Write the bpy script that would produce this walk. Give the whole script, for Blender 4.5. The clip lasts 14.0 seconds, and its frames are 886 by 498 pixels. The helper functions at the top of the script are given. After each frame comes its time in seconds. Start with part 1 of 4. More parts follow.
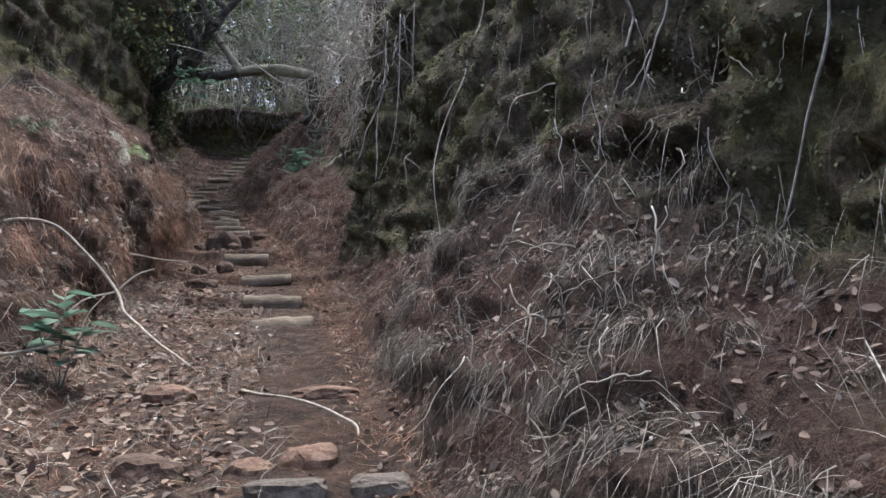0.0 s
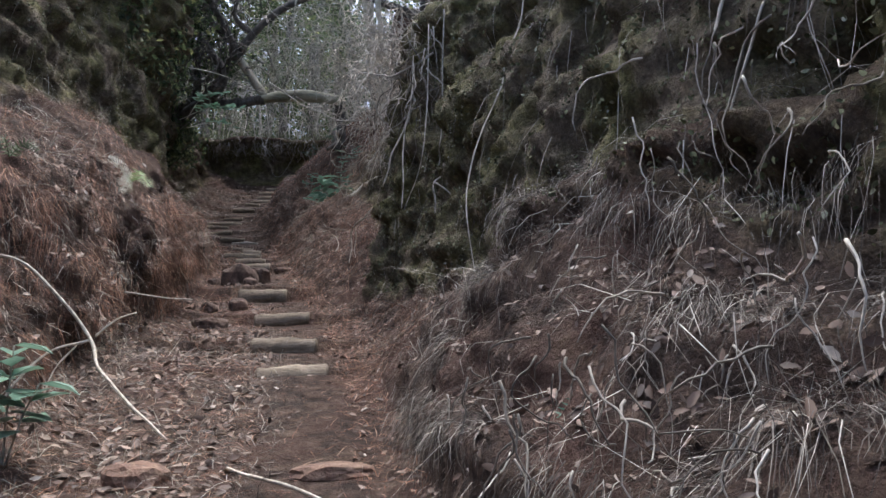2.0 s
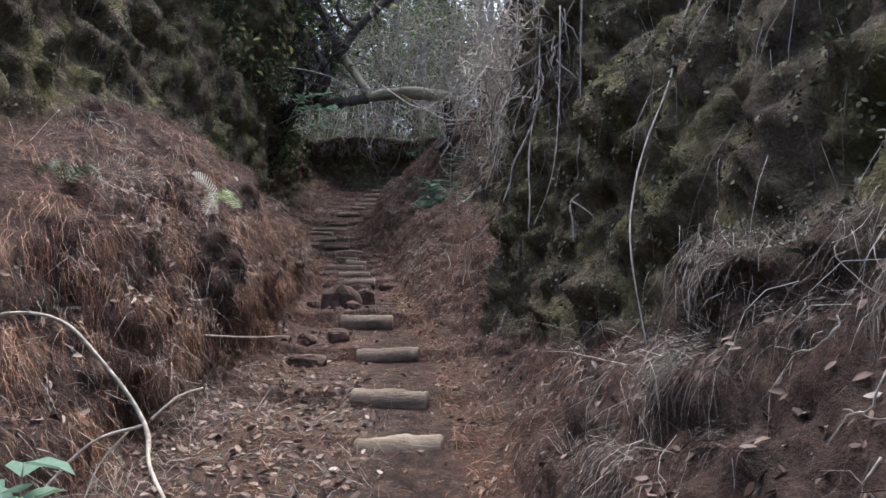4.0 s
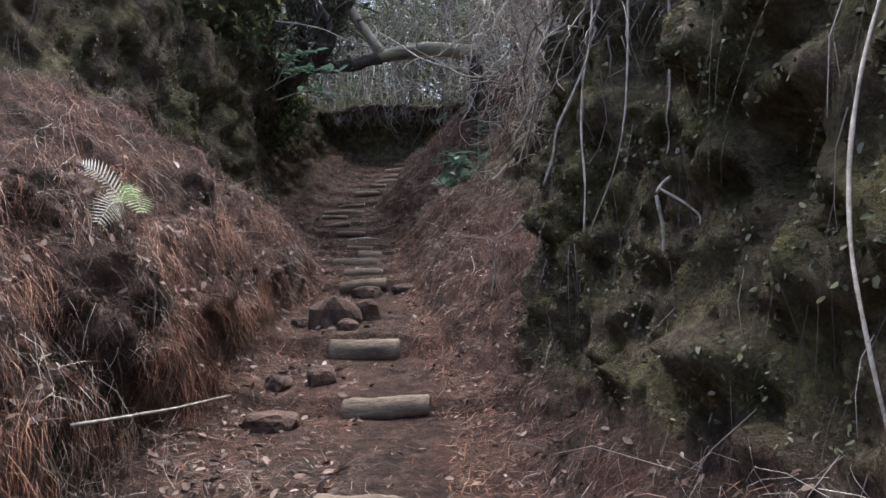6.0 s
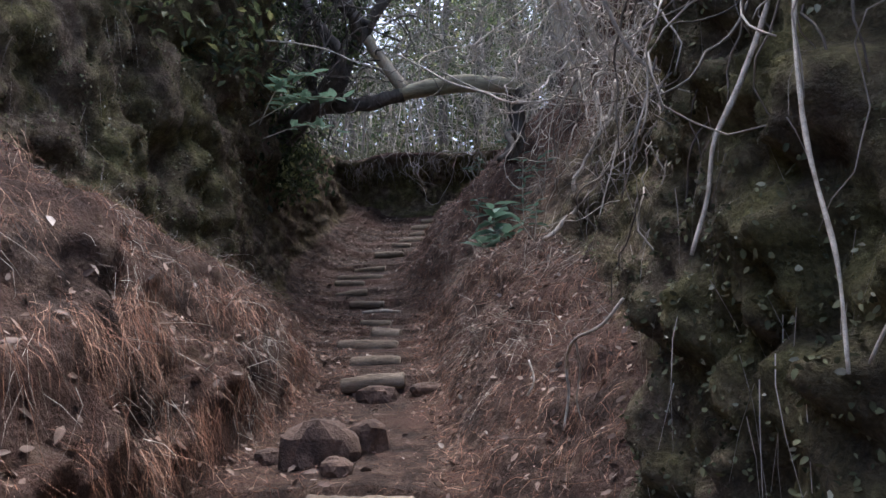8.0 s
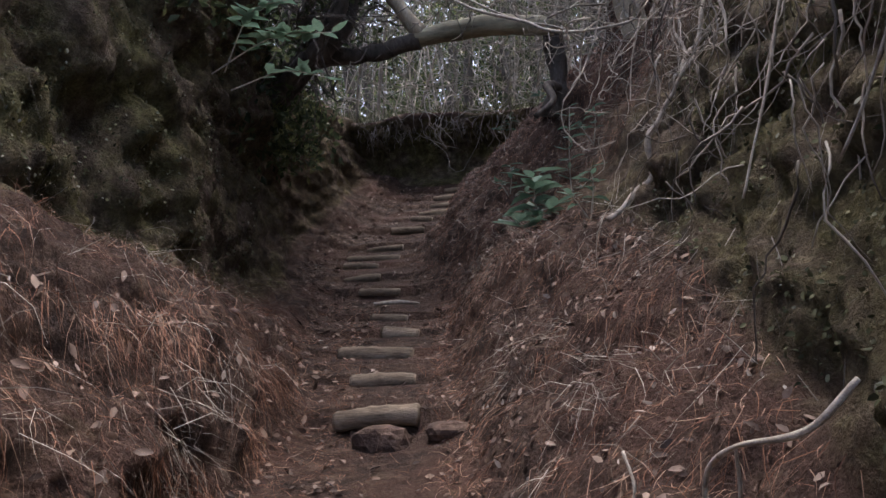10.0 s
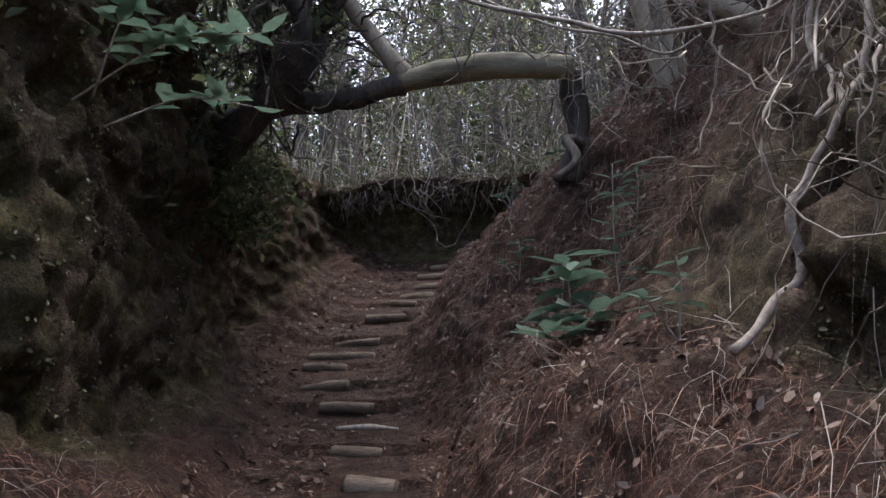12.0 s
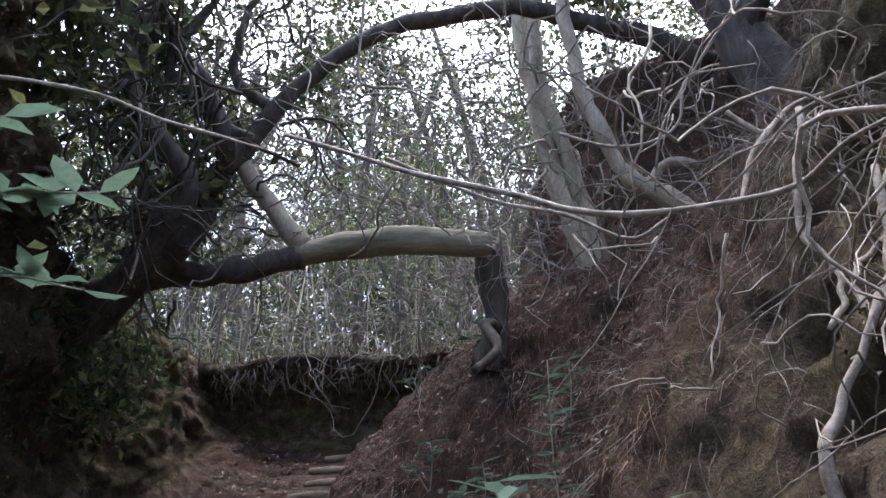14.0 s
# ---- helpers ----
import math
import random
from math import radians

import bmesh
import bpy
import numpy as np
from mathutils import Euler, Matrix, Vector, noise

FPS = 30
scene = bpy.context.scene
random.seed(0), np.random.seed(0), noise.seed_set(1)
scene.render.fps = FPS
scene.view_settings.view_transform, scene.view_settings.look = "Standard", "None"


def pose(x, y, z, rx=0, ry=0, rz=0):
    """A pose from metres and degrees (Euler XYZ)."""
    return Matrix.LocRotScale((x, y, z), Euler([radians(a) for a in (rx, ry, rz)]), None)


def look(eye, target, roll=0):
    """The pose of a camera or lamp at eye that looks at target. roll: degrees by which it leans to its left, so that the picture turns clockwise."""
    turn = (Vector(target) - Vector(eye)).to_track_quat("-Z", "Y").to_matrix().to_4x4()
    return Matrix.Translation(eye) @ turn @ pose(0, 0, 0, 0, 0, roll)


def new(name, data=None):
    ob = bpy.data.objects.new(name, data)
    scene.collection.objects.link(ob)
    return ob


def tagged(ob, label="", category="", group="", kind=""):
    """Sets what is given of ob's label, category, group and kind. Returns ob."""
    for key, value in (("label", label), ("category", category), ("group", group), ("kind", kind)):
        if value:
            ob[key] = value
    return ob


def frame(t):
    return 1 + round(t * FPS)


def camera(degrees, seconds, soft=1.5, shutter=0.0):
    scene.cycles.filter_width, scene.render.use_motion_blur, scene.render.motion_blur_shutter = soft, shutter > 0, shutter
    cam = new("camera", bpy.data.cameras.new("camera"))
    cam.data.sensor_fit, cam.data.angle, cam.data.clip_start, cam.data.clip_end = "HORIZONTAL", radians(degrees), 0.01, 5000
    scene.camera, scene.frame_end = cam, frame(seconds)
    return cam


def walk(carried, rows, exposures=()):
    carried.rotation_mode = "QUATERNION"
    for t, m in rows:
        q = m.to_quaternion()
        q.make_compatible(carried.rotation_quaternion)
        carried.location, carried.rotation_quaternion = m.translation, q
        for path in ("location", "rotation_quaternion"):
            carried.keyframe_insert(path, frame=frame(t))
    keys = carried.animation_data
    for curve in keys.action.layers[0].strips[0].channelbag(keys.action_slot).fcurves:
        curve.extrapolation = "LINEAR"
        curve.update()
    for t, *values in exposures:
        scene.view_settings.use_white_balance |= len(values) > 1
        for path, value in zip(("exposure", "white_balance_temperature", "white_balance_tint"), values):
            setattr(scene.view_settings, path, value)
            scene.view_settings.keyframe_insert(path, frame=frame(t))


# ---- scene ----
cam = camera(59.6, 14.0)
PATH = [
    (0, (1.262, -4.308, -0.734), (1.441, -2.328, -0.516), -0.3),
    (0.5, (1.264, -4.252, -0.742), (1.473, -2.275, -0.522), -0.4),
    (1, (1.285, -4.089, -0.727), (1.507, -2.116, -0.487), -0.4),
    (1.5, (1.334, -3.785, -0.67), (1.517, -1.815, -0.381), -0.1),
    (2, (1.338, -3.399, -0.574), (1.43, -1.422, -0.28), -0.2),
    (2.5, (1.238, -3.163, -0.363), (1.225, -1.184, -0.074), -0.2),
    (3, (1.166, -2.946, -0.302), (1.02, -0.972, -0.012), -0.2),
    (3.2, (1.142, -2.816, -0.289), (0.991, -0.846, 0.021), 0.2),
    (5.3, (1.193, -0.909, 0.298), (0.946, 1.066, 0.494), -0.2),
    (5.5, (1.196, -0.663, 0.323), (0.928, 1.309, 0.524), -0.9),
    (6, (1.129, -0.098, 0.452), (0.845, 1.873, 0.642), -0.8),
    (6.5, (1.019, 0.503, 0.515), (0.714, 2.468, 0.73), -1.1),
    (7, (0.882, 1.084, 0.641), (0.563, 3.017, 1.041), -1.5),
    (7.5, (0.8, 1.655, 0.744), (0.467, 3.585, 1.152), -1.0),
    (7.7, (0.789, 1.869, 0.81), (0.443, 3.802, 1.188), -0.9),
    (9.8, (0.495, 3.58, 1.264), (0.088, 5.521, 1.523), -1.2),
    (10, (0.459, 3.836, 1.321), (0.025, 5.773, 1.57), -1.4),
    (10.5, (0.317, 4.361, 1.432), (-0.16, 6.291, 1.65), -2.1),
    (11, (0.115, 4.836, 1.594), (-0.353, 6.771, 1.795), -1.2),
    (11.5, (0.084, 5.337, 1.743), (-0.37, 7.267, 2.006), -1.7),
    (12, (-0.042, 5.818, 1.874), (-0.419, 7.736, 2.296), -1.1),
    (12.5, (-0.084, 6.159, 2.142), (-0.35, 8.016, 2.836), -0.0),
    (13, (-0.097, 6.334, 2.274), (-0.239, 8.083, 3.234), -0.7),
    (13.5, (-0.175, 6.384, 2.311), (-0.23, 8.073, 3.381), -1.8),
    (14, (-0.214, 6.599, 2.292), (-0.305, 8.419, 3.115), -2.6),
]
EXPOSURE = [(0.0, 2.15, 5650, 4), (5.5, 2.15, 5700, 10), (7.5, 2.25, 5600, 11), (11.0, 1.9, 6150, 15), (12.2, 2.1, 5850, 12), (13.3, 3.2, 5400, 16), (14.0, 2.5, 5700, 12)]
walk(cam, [(t, look(eye, target, roll)) for t, eye, target, roll in PATH], EXPOSURE)

# ---- light: a bright overcast sky over the trees, brightest ahead ----
world = bpy.data.worlds.new("sky")
scene.world = world
world.use_nodes = True
nt = world.node_tree
sky = nt.nodes.new("ShaderNodeTexSky")
sky.sky_type = "NISHITA"
sky.sun_disc = False
sky.sun_elevation, sky.sun_rotation = radians(72), radians(4)
sky.air_density, sky.dust_density, sky.ozone_density = 0.7, 6.0, 0.6
nt.links.new(sky.outputs["Color"], nt.nodes["Background"].inputs["Color"])
nt.nodes["Background"].inputs["Strength"].default_value = 0.15
sun_data = bpy.data.lights.new("sun", "SUN")
sun_data.energy, sun_data.angle, sun_data.color = 0.55, radians(50), (1.0, 0.97, 0.94)
sun = new("sun", sun_data)
sun.matrix_world = look((0.9, 12.5, 30), (0, 3, 0))


# ---- materials ----
def nodes_of(name):
    m = bpy.data.materials.new(name)
    m.use_nodes = True
    t = m.node_tree
    return m, t, t.nodes["Principled BSDF"]


def add(t, kind, **values):
    n = t.nodes.new(kind)
    for k, v in values.items():
        n.inputs[k.replace("_", " ")].default_value = v
    return n


def noise_at(t, scale, detail=6.0, rough=0.6, stretch=None):
    co = t.nodes.new("ShaderNodeTexCoord")
    n = add(t, "ShaderNodeTexNoise", Scale=scale, Detail=detail, Roughness=rough)
    if stretch:
        mp = t.nodes.new("ShaderNodeMapping")
        mp.inputs["Scale"].default_value = stretch
        t.links.new(co.outputs["Object"], mp.inputs["Vector"])
        t.links.new(mp.outputs["Vector"], n.inputs["Vector"])
    else:
        t.links.new(co.outputs["Object"], n.inputs["Vector"])
    return n.outputs["Fac"]


def ramp(t, fac, stops):
    r = t.nodes.new("ShaderNodeValToRGB")
    while len(r.color_ramp.elements) < len(stops):
        r.color_ramp.elements.new(0.5)
    for e, (p, c) in zip(r.color_ramp.elements, stops):
        e.position, e.color = p, (*c, 1)
    t.links.new(fac, r.inputs["Fac"])
    return r.outputs["Color"]


def blend(t, fac, a, b, how="MIX"):
    m = t.nodes.new("ShaderNodeMix")
    m.data_type, m.blend_type = "RGBA", how
    for socket, v in ((m.inputs[0], fac), (m.inputs[6], a), (m.inputs[7], b)):
        if isinstance(v, (int, float)):
            socket.default_value = v
        elif isinstance(v, tuple):
            socket.default_value = (*v, 1)
        else:
            t.links.new(v, socket)
    return m.outputs[2]


def calc(t, how, a, b, clamp=False):
    m = t.nodes.new("ShaderNodeMath")
    m.operation, m.use_clamp = how, clamp
    for socket, v in zip(m.inputs, (a, b)):
        if isinstance(v, (int, float)):
            socket.default_value = v
        else:
            t.links.new(v, socket)
    return m.outputs[0]


def bumped(t, b, height, strength, distance):
    n = add(t, "ShaderNodeBump", Strength=strength, Distance=distance)
    t.links.new(height, n.inputs["Height"])
    t.links.new(n.outputs["Normal"], b.inputs["Normal"])


def ground_material():
    """Red-brown earth with humus on path and banks, moss and lichen on the rock walls (attribute moss)."""
    m, t, b = nodes_of("ravine earth")
    broad, mid, fine = noise_at(t, 1.3, 4), noise_at(t, 7.0, 8, 0.7), noise_at(t, 60.0, 5, 0.7)
    soil = ramp(t, mid, [(0.3, (0.03, 0.022, 0.018)), (0.5, (0.085, 0.057, 0.044)), (0.68, (0.18, 0.122, 0.095))])
    soil = blend(t, ramp(t, broad, [(0.45, (0, 0, 0)), (0.65, (1, 1, 1))]), soil, (0.12, 0.072, 0.055))
    rock = ramp(t, mid, [(0.28, (0.035, 0.027, 0.019)), (0.5, (0.14, 0.108, 0.076)), (0.72, (0.33, 0.27, 0.19))])
    green = ramp(t, mid, [(0.3, (0.04, 0.038, 0.016)), (0.52, (0.13, 0.12, 0.05)), (0.72, (0.29, 0.26, 0.115))])
    wall = blend(t, ramp(t, noise_at(t, 2.1, 5, 0.65), [(0.38, (0, 0, 0)), (0.6, (1, 1, 1))]), rock, green)
    attr = t.nodes.new("ShaderNodeAttribute")
    attr.attribute_name = "moss"
    edge = calc(t, "ADD", attr.outputs["Fac"], calc(t, "MULTIPLY", calc(t, "SUBTRACT", mid, 0.5), 0.9), True)
    col = blend(t, edge, soil, wall)
    col = blend(t, 0.55, col, ramp(t, fine, [(0.3, (0.35, 0.33, 0.3)), (0.7, (1.5, 1.45, 1.4))]), "MULTIPLY")
    t.links.new(col, b.inputs["Base Color"])
    b.inputs["Roughness"].default_value = 0.92
    b.inputs["Specular IOR Level"].default_value = 0.2
    bumped(t, b, calc(t, "ADD", fine, calc(t, "MULTIPLY", mid, 2.5)), 1.0, 0.05)
    return m


def speckled(name, stops, scale, rough=0.85, bump=0.5, stretch=None, spec=0.25):
    m, t, b = nodes_of(name)
    f = noise_at(t, scale, 8, 0.65, stretch)
    g = noise_at(t, scale * 9, 4, 0.6, stretch)
    col = blend(t, 0.5, ramp(t, f, stops), ramp(t, g, [(0.3, (0.5, 0.5, 0.5)), (0.7, (1.4, 1.4, 1.4))]), "MULTIPLY")
    t.links.new(col, b.inputs["Base Color"])
    b.inputs["Roughness"].default_value = rough
    b.inputs["Specular IOR Level"].default_value = spec
    bumped(t, b, calc(t, "ADD", f, g), bump, 0.01)
    return m


def scattered(name, stops, rough=0.75, through_light=0.0):
    """For many small pieces in one mesh: every piece its own tone."""
    m, t, b = nodes_of(name)
    geo = t.nodes.new("ShaderNodeNewGeometry")
    col = ramp(t, geo.outputs["Random Per Island"], stops)
    col = blend(t, 0.4, col, ramp(t, noise_at(t, 40, 4), [(0.3, (0.45, 0.45, 0.45)), (0.7, (1.4, 1.4, 1.4))]), "MULTIPLY")
    t.links.new(col, b.inputs["Base Color"])
    b.inputs["Roughness"].default_value = rough
    b.inputs["Specular IOR Level"].default_value = 0.3
    if through_light:
        glow = t.nodes.new("ShaderNodeBsdfTranslucent")
        t.links.new(col, glow.inputs["Color"])
        mix = t.nodes.new("ShaderNodeMixShader")
        mix.inputs[0].default_value = through_light
        t.links.new(b.outputs[0], mix.inputs[1])
        t.links.new(glow.outputs[0], mix.inputs[2])
        t.links.new(mix.outputs[0], t.nodes["Material Output"].inputs["Surface"])
    return m


earth = ground_material()
bark_dark = speckled("dark wet bark", [(0.3, (0.035, 0.03, 0.026)), (0.55, (0.11, 0.095, 0.08)), (0.75, (0.2, 0.175, 0.15))], 9, stretch=(1, 1, 0.35))
bark_pale = speckled("pale smooth bark", [(0.3, (0.24, 0.2, 0.14)), (0.5, (0.45, 0.39, 0.28)), (0.7, (0.6, 0.54, 0.41))], 7, 0.8, 0.4, (1, 1, 0.3))
bare_wood = speckled("barkless weathered wood", [(0.3, (0.16, 0.14, 0.09)), (0.5, (0.34, 0.31, 0.21)), (0.72, (0.5, 0.46, 0.34))], 5, 0.75, 0.35, (0.25, 1, 1))
step_wood = speckled("grey weathered step log", [(0.28, (0.06, 0.045, 0.032)), (0.5, (0.21, 0.165, 0.118)), (0.7, (0.38, 0.31, 0.23))], 8, 0.85, 0.6, (0.3, 1.3, 1.3))
root_skin = speckled("pale root skin", [(0.3, (0.24, 0.2, 0.155)), (0.5, (0.46, 0.4, 0.32)), (0.7, (0.64, 0.58, 0.48))], 25, 0.8, 0.4)
vine_skin = speckled("grey dry vine", [(0.3, (0.16, 0.14, 0.115)), (0.5, (0.34, 0.305, 0.255)), (0.7, (0.52, 0.475, 0.4))], 25, 0.8, 0.4)
stone_dark = speckled("dark volcanic stone", [(0.3, (0.035, 0.025, 0.02)), (0.5, (0.1, 0.066, 0.05)), (0.7, (0.19, 0.13, 0.095))], 6, 0.9, 0.9)
stone_red = speckled("ochre stone", [(0.3, (0.08, 0.05, 0.036)), (0.5, (0.18, 0.11, 0.078)), (0.7, (0.29, 0.2, 0.145))], 6, 0.9, 0.8)
stone_grey = speckled("grey slab", [(0.3, (0.06, 0.05, 0.04)), (0.5, (0.14, 0.115, 0.095)), (0.7, (0.24, 0.205, 0.175))], 6, 0.9, 0.7)
needles_red = scattered("red-brown needles", [(0.0, (0.04, 0.021, 0.014)), (0.4, (0.17, 0.078, 0.046)), (0.78, (0.36, 0.175, 0.1)), (1.0, (0.6, 0.4, 0.27))])
straw_grey = scattered("grey straw", [(0.0, (0.035, 0.028, 0.022)), (0.45, (0.1, 0.078, 0.062)), (0.75, (0.2, 0.165, 0.13)), (1.0, (0.52, 0.46, 0.38))])
dead_leaf = scattered("dead leaves", [(0.0, (0.05, 0.033, 0.025)), (0.45, (0.14, 0.09, 0.065)), (0.93, (0.27, 0.19, 0.14)), (1.0, (0.46, 0.4, 0.33))], 0.6)
rootlet = scattered("rootlets", [(0.0, (0.08, 0.065, 0.052)), (0.5, (0.27, 0.23, 0.185)), (1.0, (0.55, 0.49, 0.41))])
moss_leaf = scattered("moss and small leaves", [(0.0, (0.04, 0.042, 0.019)), (0.5, (0.11, 0.112, 0.052)), (0.85, (0.2, 0.195, 0.1)), (1.0, (0.38, 0.37, 0.27))], 0.8)
crown_leaf = scattered("crown leaves", [(0.0, (0.03, 0.042, 0.022)), (0.5, (0.07, 0.09, 0.045)), (0.85, (0.12, 0.14, 0.065)), (1.0, (0.24, 0.24, 0.1))], 0.45, 0.62)
glossy_leaf = scattered("glossy green leaf", [(0.0, (0.07, 0.13, 0.09)), (0.6, (0.15, 0.24, 0.17)), (1.0, (0.28, 0.38, 0.28))], 0.32, 0.3)
fern_leaf = scattered("fern green", [(0.0, (0.25, 0.36, 0.14)), (1.0, (0.42, 0.5, 0.25))], 0.55, 0.3)
fern_dull = scattered("dull fern green", [(0.0, (0.07, 0.09, 0.045)), (1.0, (0.15, 0.17, 0.09))], 0.6, 0.3)
fern_pale = scattered("pale dry fern", [(0.0, (0.68, 0.68, 0.52)), (1.0, (0.8, 0.8, 0.68))], 0.6, 0.2)


# ---- noise and mesh helpers ----
def lattice(i):
    n = (i[..., 0].astype(np.int64) * 374761393 + i[..., 1].astype(np.int64) * 668265263 + i[..., 2].astype(np.int64) * 1274126177) & 0xFFFFFFFF
    n = ((n ^ (n >> 13)) * 1103515245) & 0xFFFFFFFF
    n = ((n ^ (n >> 16)) * 2246822519) & 0xFFFFFFFF
    return ((n ^ (n >> 15)) & 0xFFFFFF) / 0xFFFFFF


def vnoise(p):
    """Smooth noise from 0 to 1 at an array of places."""
    i = np.floor(p).astype(np.int64)
    f = p - i
    f = f * f * (3 - 2 * f)
    out = 0
    for a in (0, 1):
        for b in (0, 1):
            for c in (0, 1):
                w = (f[..., 0] if a else 1 - f[..., 0]) * (f[..., 1] if b else 1 - f[..., 1]) * (f[..., 2] if c else 1 - f[..., 2])
                out = out + w * lattice(i + np.array((a, b, c)))
    return out


def fbm(p, size, octaves=4, gain=0.5):
    out, amp, total = 0, 1.0, 0
    for k in range(octaves):
        out = out + amp * (vnoise(p / size * 2 ** k + 17.3 * k) - 0.5)
        total += amp
        amp *= gain
    return out / total * 2


def mesh_object(name, verts, faces, mat, smooth=True):
    me = bpy.data.meshes.new(name)
    me.from_pydata(np.asarray(verts, float).reshape(-1, 3).tolist(), [], faces if isinstance(faces, list) else faces.tolist())
    me.materials.append(mat)
    if smooth:
        me.polygons.foreach_set("use_smooth", np.ones(len(me.polygons), bool))
    me.update()
    return new(name, me)


def held(ob, parent, label=""):
    ob.parent = parent
    return tagged(ob, label) if label else ob


def smooth_line(pts, n):
    """A Catmull-Rom curve through the points, n places on it."""
    p = np.array(pts, float)
    if len(p) < 3:
        return p[0] + np.linspace(0, 1, n)[:, None] * (p[-1] - p[0])
    q = np.vstack([2 * p[0] - p[1], p, 2 * p[-1] - p[-2]])
    out = []
    for s in np.linspace(0, len(p) - 1 - 1e-6, n):
        k = int(s)
        u = s - k
        a, b, c, d = q[k:k + 4]
        out.append(0.5 * (2 * b + (c - a) * u + (2 * a - 5 * b + 4 * c - d) * u * u + (3 * b - a - 3 * c + d) * u ** 3))
    return np.array(out)


def tube(line, radii, seg=8, knots=0.0, seed=0.0, verts=None, faces=None):
    """Adds a closed tube along a line to the lists."""
    line = np.asarray(line, float)
    verts, faces = ([] if verts is None else verts), ([] if faces is None else faces)
    start, n = len(verts), len(line)
    r = np.interp(np.linspace(0, 1, n), np.linspace(0, 1, len(radii)), radii)
    d = np.gradient(line, axis=0)
    d /= np.linalg.norm(d, axis=1)[:, None] + 1e-9
    ref = np.array((0.31, 0.17, 0.93)) if abs(d[0, 2]) < 0.85 else np.array((0.93, 0.3, 0.1))
    s = np.cross(d, ref)
    s /= np.linalg.norm(s, axis=1)[:, None] + 1e-9
    w = np.cross(d, s)
    ang = np.arange(seg) * math.tau / seg
    ring = np.cos(ang)[None, :, None] * s[:, None] + np.sin(ang)[None, :, None] * w[:, None]
    rr = np.repeat(r[:, None], seg, 1)
    if knots:
        rr = rr * (1 + knots * fbm(line[:, None] + ring * r[:, None, None] + seed, 0.12, 3))
    v = line[:, None] + ring * rr[..., None]
    verts.extend(map(tuple, v.reshape(-1, 3)))
    for i in range(n - 1):
        for k in range(seg):
            a, b = start + i * seg + k, start + i * seg + (k + 1) % seg
            faces.append((a, b, b + seg, a + seg))
    for i, turn in ((0, -1), (n - 1, 1)):
        faces.append(tuple(start + i * seg + k for k in range(seg))[::turn])
    return verts, faces


def limb(name, pts, radii, mat, parent=None, label="", n=24, seg=10, knots=0.35, wander=0.0):
    line = smooth_line(pts, n)
    if wander:
        off = np.stack([fbm(line + 31.0 * k, 0.35, 3) for k in range(3)], 1)
        line = line + wander * off
    v, f = tube(line, radii, seg, knots)
    ob = mesh_object(name, v, f, mat)
    return held(ob, parent, label) if parent else ob


# ---- shape of the ravine ----
def along(y, ys, vs):
    return np.interp(y, ys, vs)


PATH_Y = (-40, -9, -4, 1.3, 3.4, 5, 6.1, 8.5, 10, 11.9, 12.9, 13.8, 15.4, 17.2)


def path_x(y):
    return along(y, PATH_Y, (2.2, 1.3, 1.1, 0.65, 0.27, 0.0, -0.4, -1.04, -1.48, -1.85, -2.5, -2.7, -2.45, -2.2))


def path_z(y):
    return along(y, PATH_Y, (-5.0, -2.15, -1.85, -0.95, -0.45, -0.1, 0.25, 0.9, 1.28, 1.7, 2.17, 2.55, 3.3, 4.2))


LEFT_Y = (-40, -9, -2, 0, 2, 4, 5.6, 6.6, 7.7, 8.8, 9.6, 10.3, 11, 13, 15, 17.2)
LEFT = dict(half=(1.6, 1.6, 1.6, 1.6, 1.55, 1.35, 1.1, 0.8, 0.62, 0.6, 0.68, 0.82, 0.9, 0.72, 0.8, 1.1),
            bank_w=(1.2, 1.2, 1.1, 1.1, 1.1, 1.1, 1.15, 1.15, 0.75, 0.5, 0.35, 0.35, 0.35, 0.35, 0.4, 0.5),
            bank_h=(1.2, 1.2, 1.2, 1.4, 1.9, 2.35, 2.1, 1.7, 1.15, 0.75, 0.35, 0.3, 0.25, 0.25, 0.3, 0.3),
            wall_h=(3.4, 3.4, 3.4, 3.4, 3.6, 3.6, 3.8, 4.1, 4.3, 4.2, 4.0, 3.6, 3.3, 2.4, 1.9, 1.1),
            lean=(0.5, 0.5, 0.5, 0.5, 0.55, 0.6, 0.65, 0.65, 0.35, 0.0, 0.0, 0.1, 0.2, 0.4, 0.5, 0.5),
            under=(0.0,) * 7 + (0.05, 0.25, 0.5, 0.55, 0.5, 0.4, 0.2, 0.1, 0.0),
            mossy=(1,) * 9 + (0.9, 0.8, 0.75, 0.75, 0.75, 0.7, 0.7),
            foot=(0.2, 0.2, 0.2, 0.2, 0.14, 0.12, 0.1, 0.08) + (0.06,) * 8,
            low=(0.25, 0.25, 0.25, 0.2, 0.03, 0.0, 0.02, 0.08, 0.1, 0.1) + (0.2,) * 6,
            reach=(3,) * 16,
            rise=(0.6,) * 16)
RIGHT_Y = (-40, -9, -2, 0, 1.7, 3, 4.3, 5.4, 5.9, 7.6, 9, 10.2, 12.8, 15, 17.2)
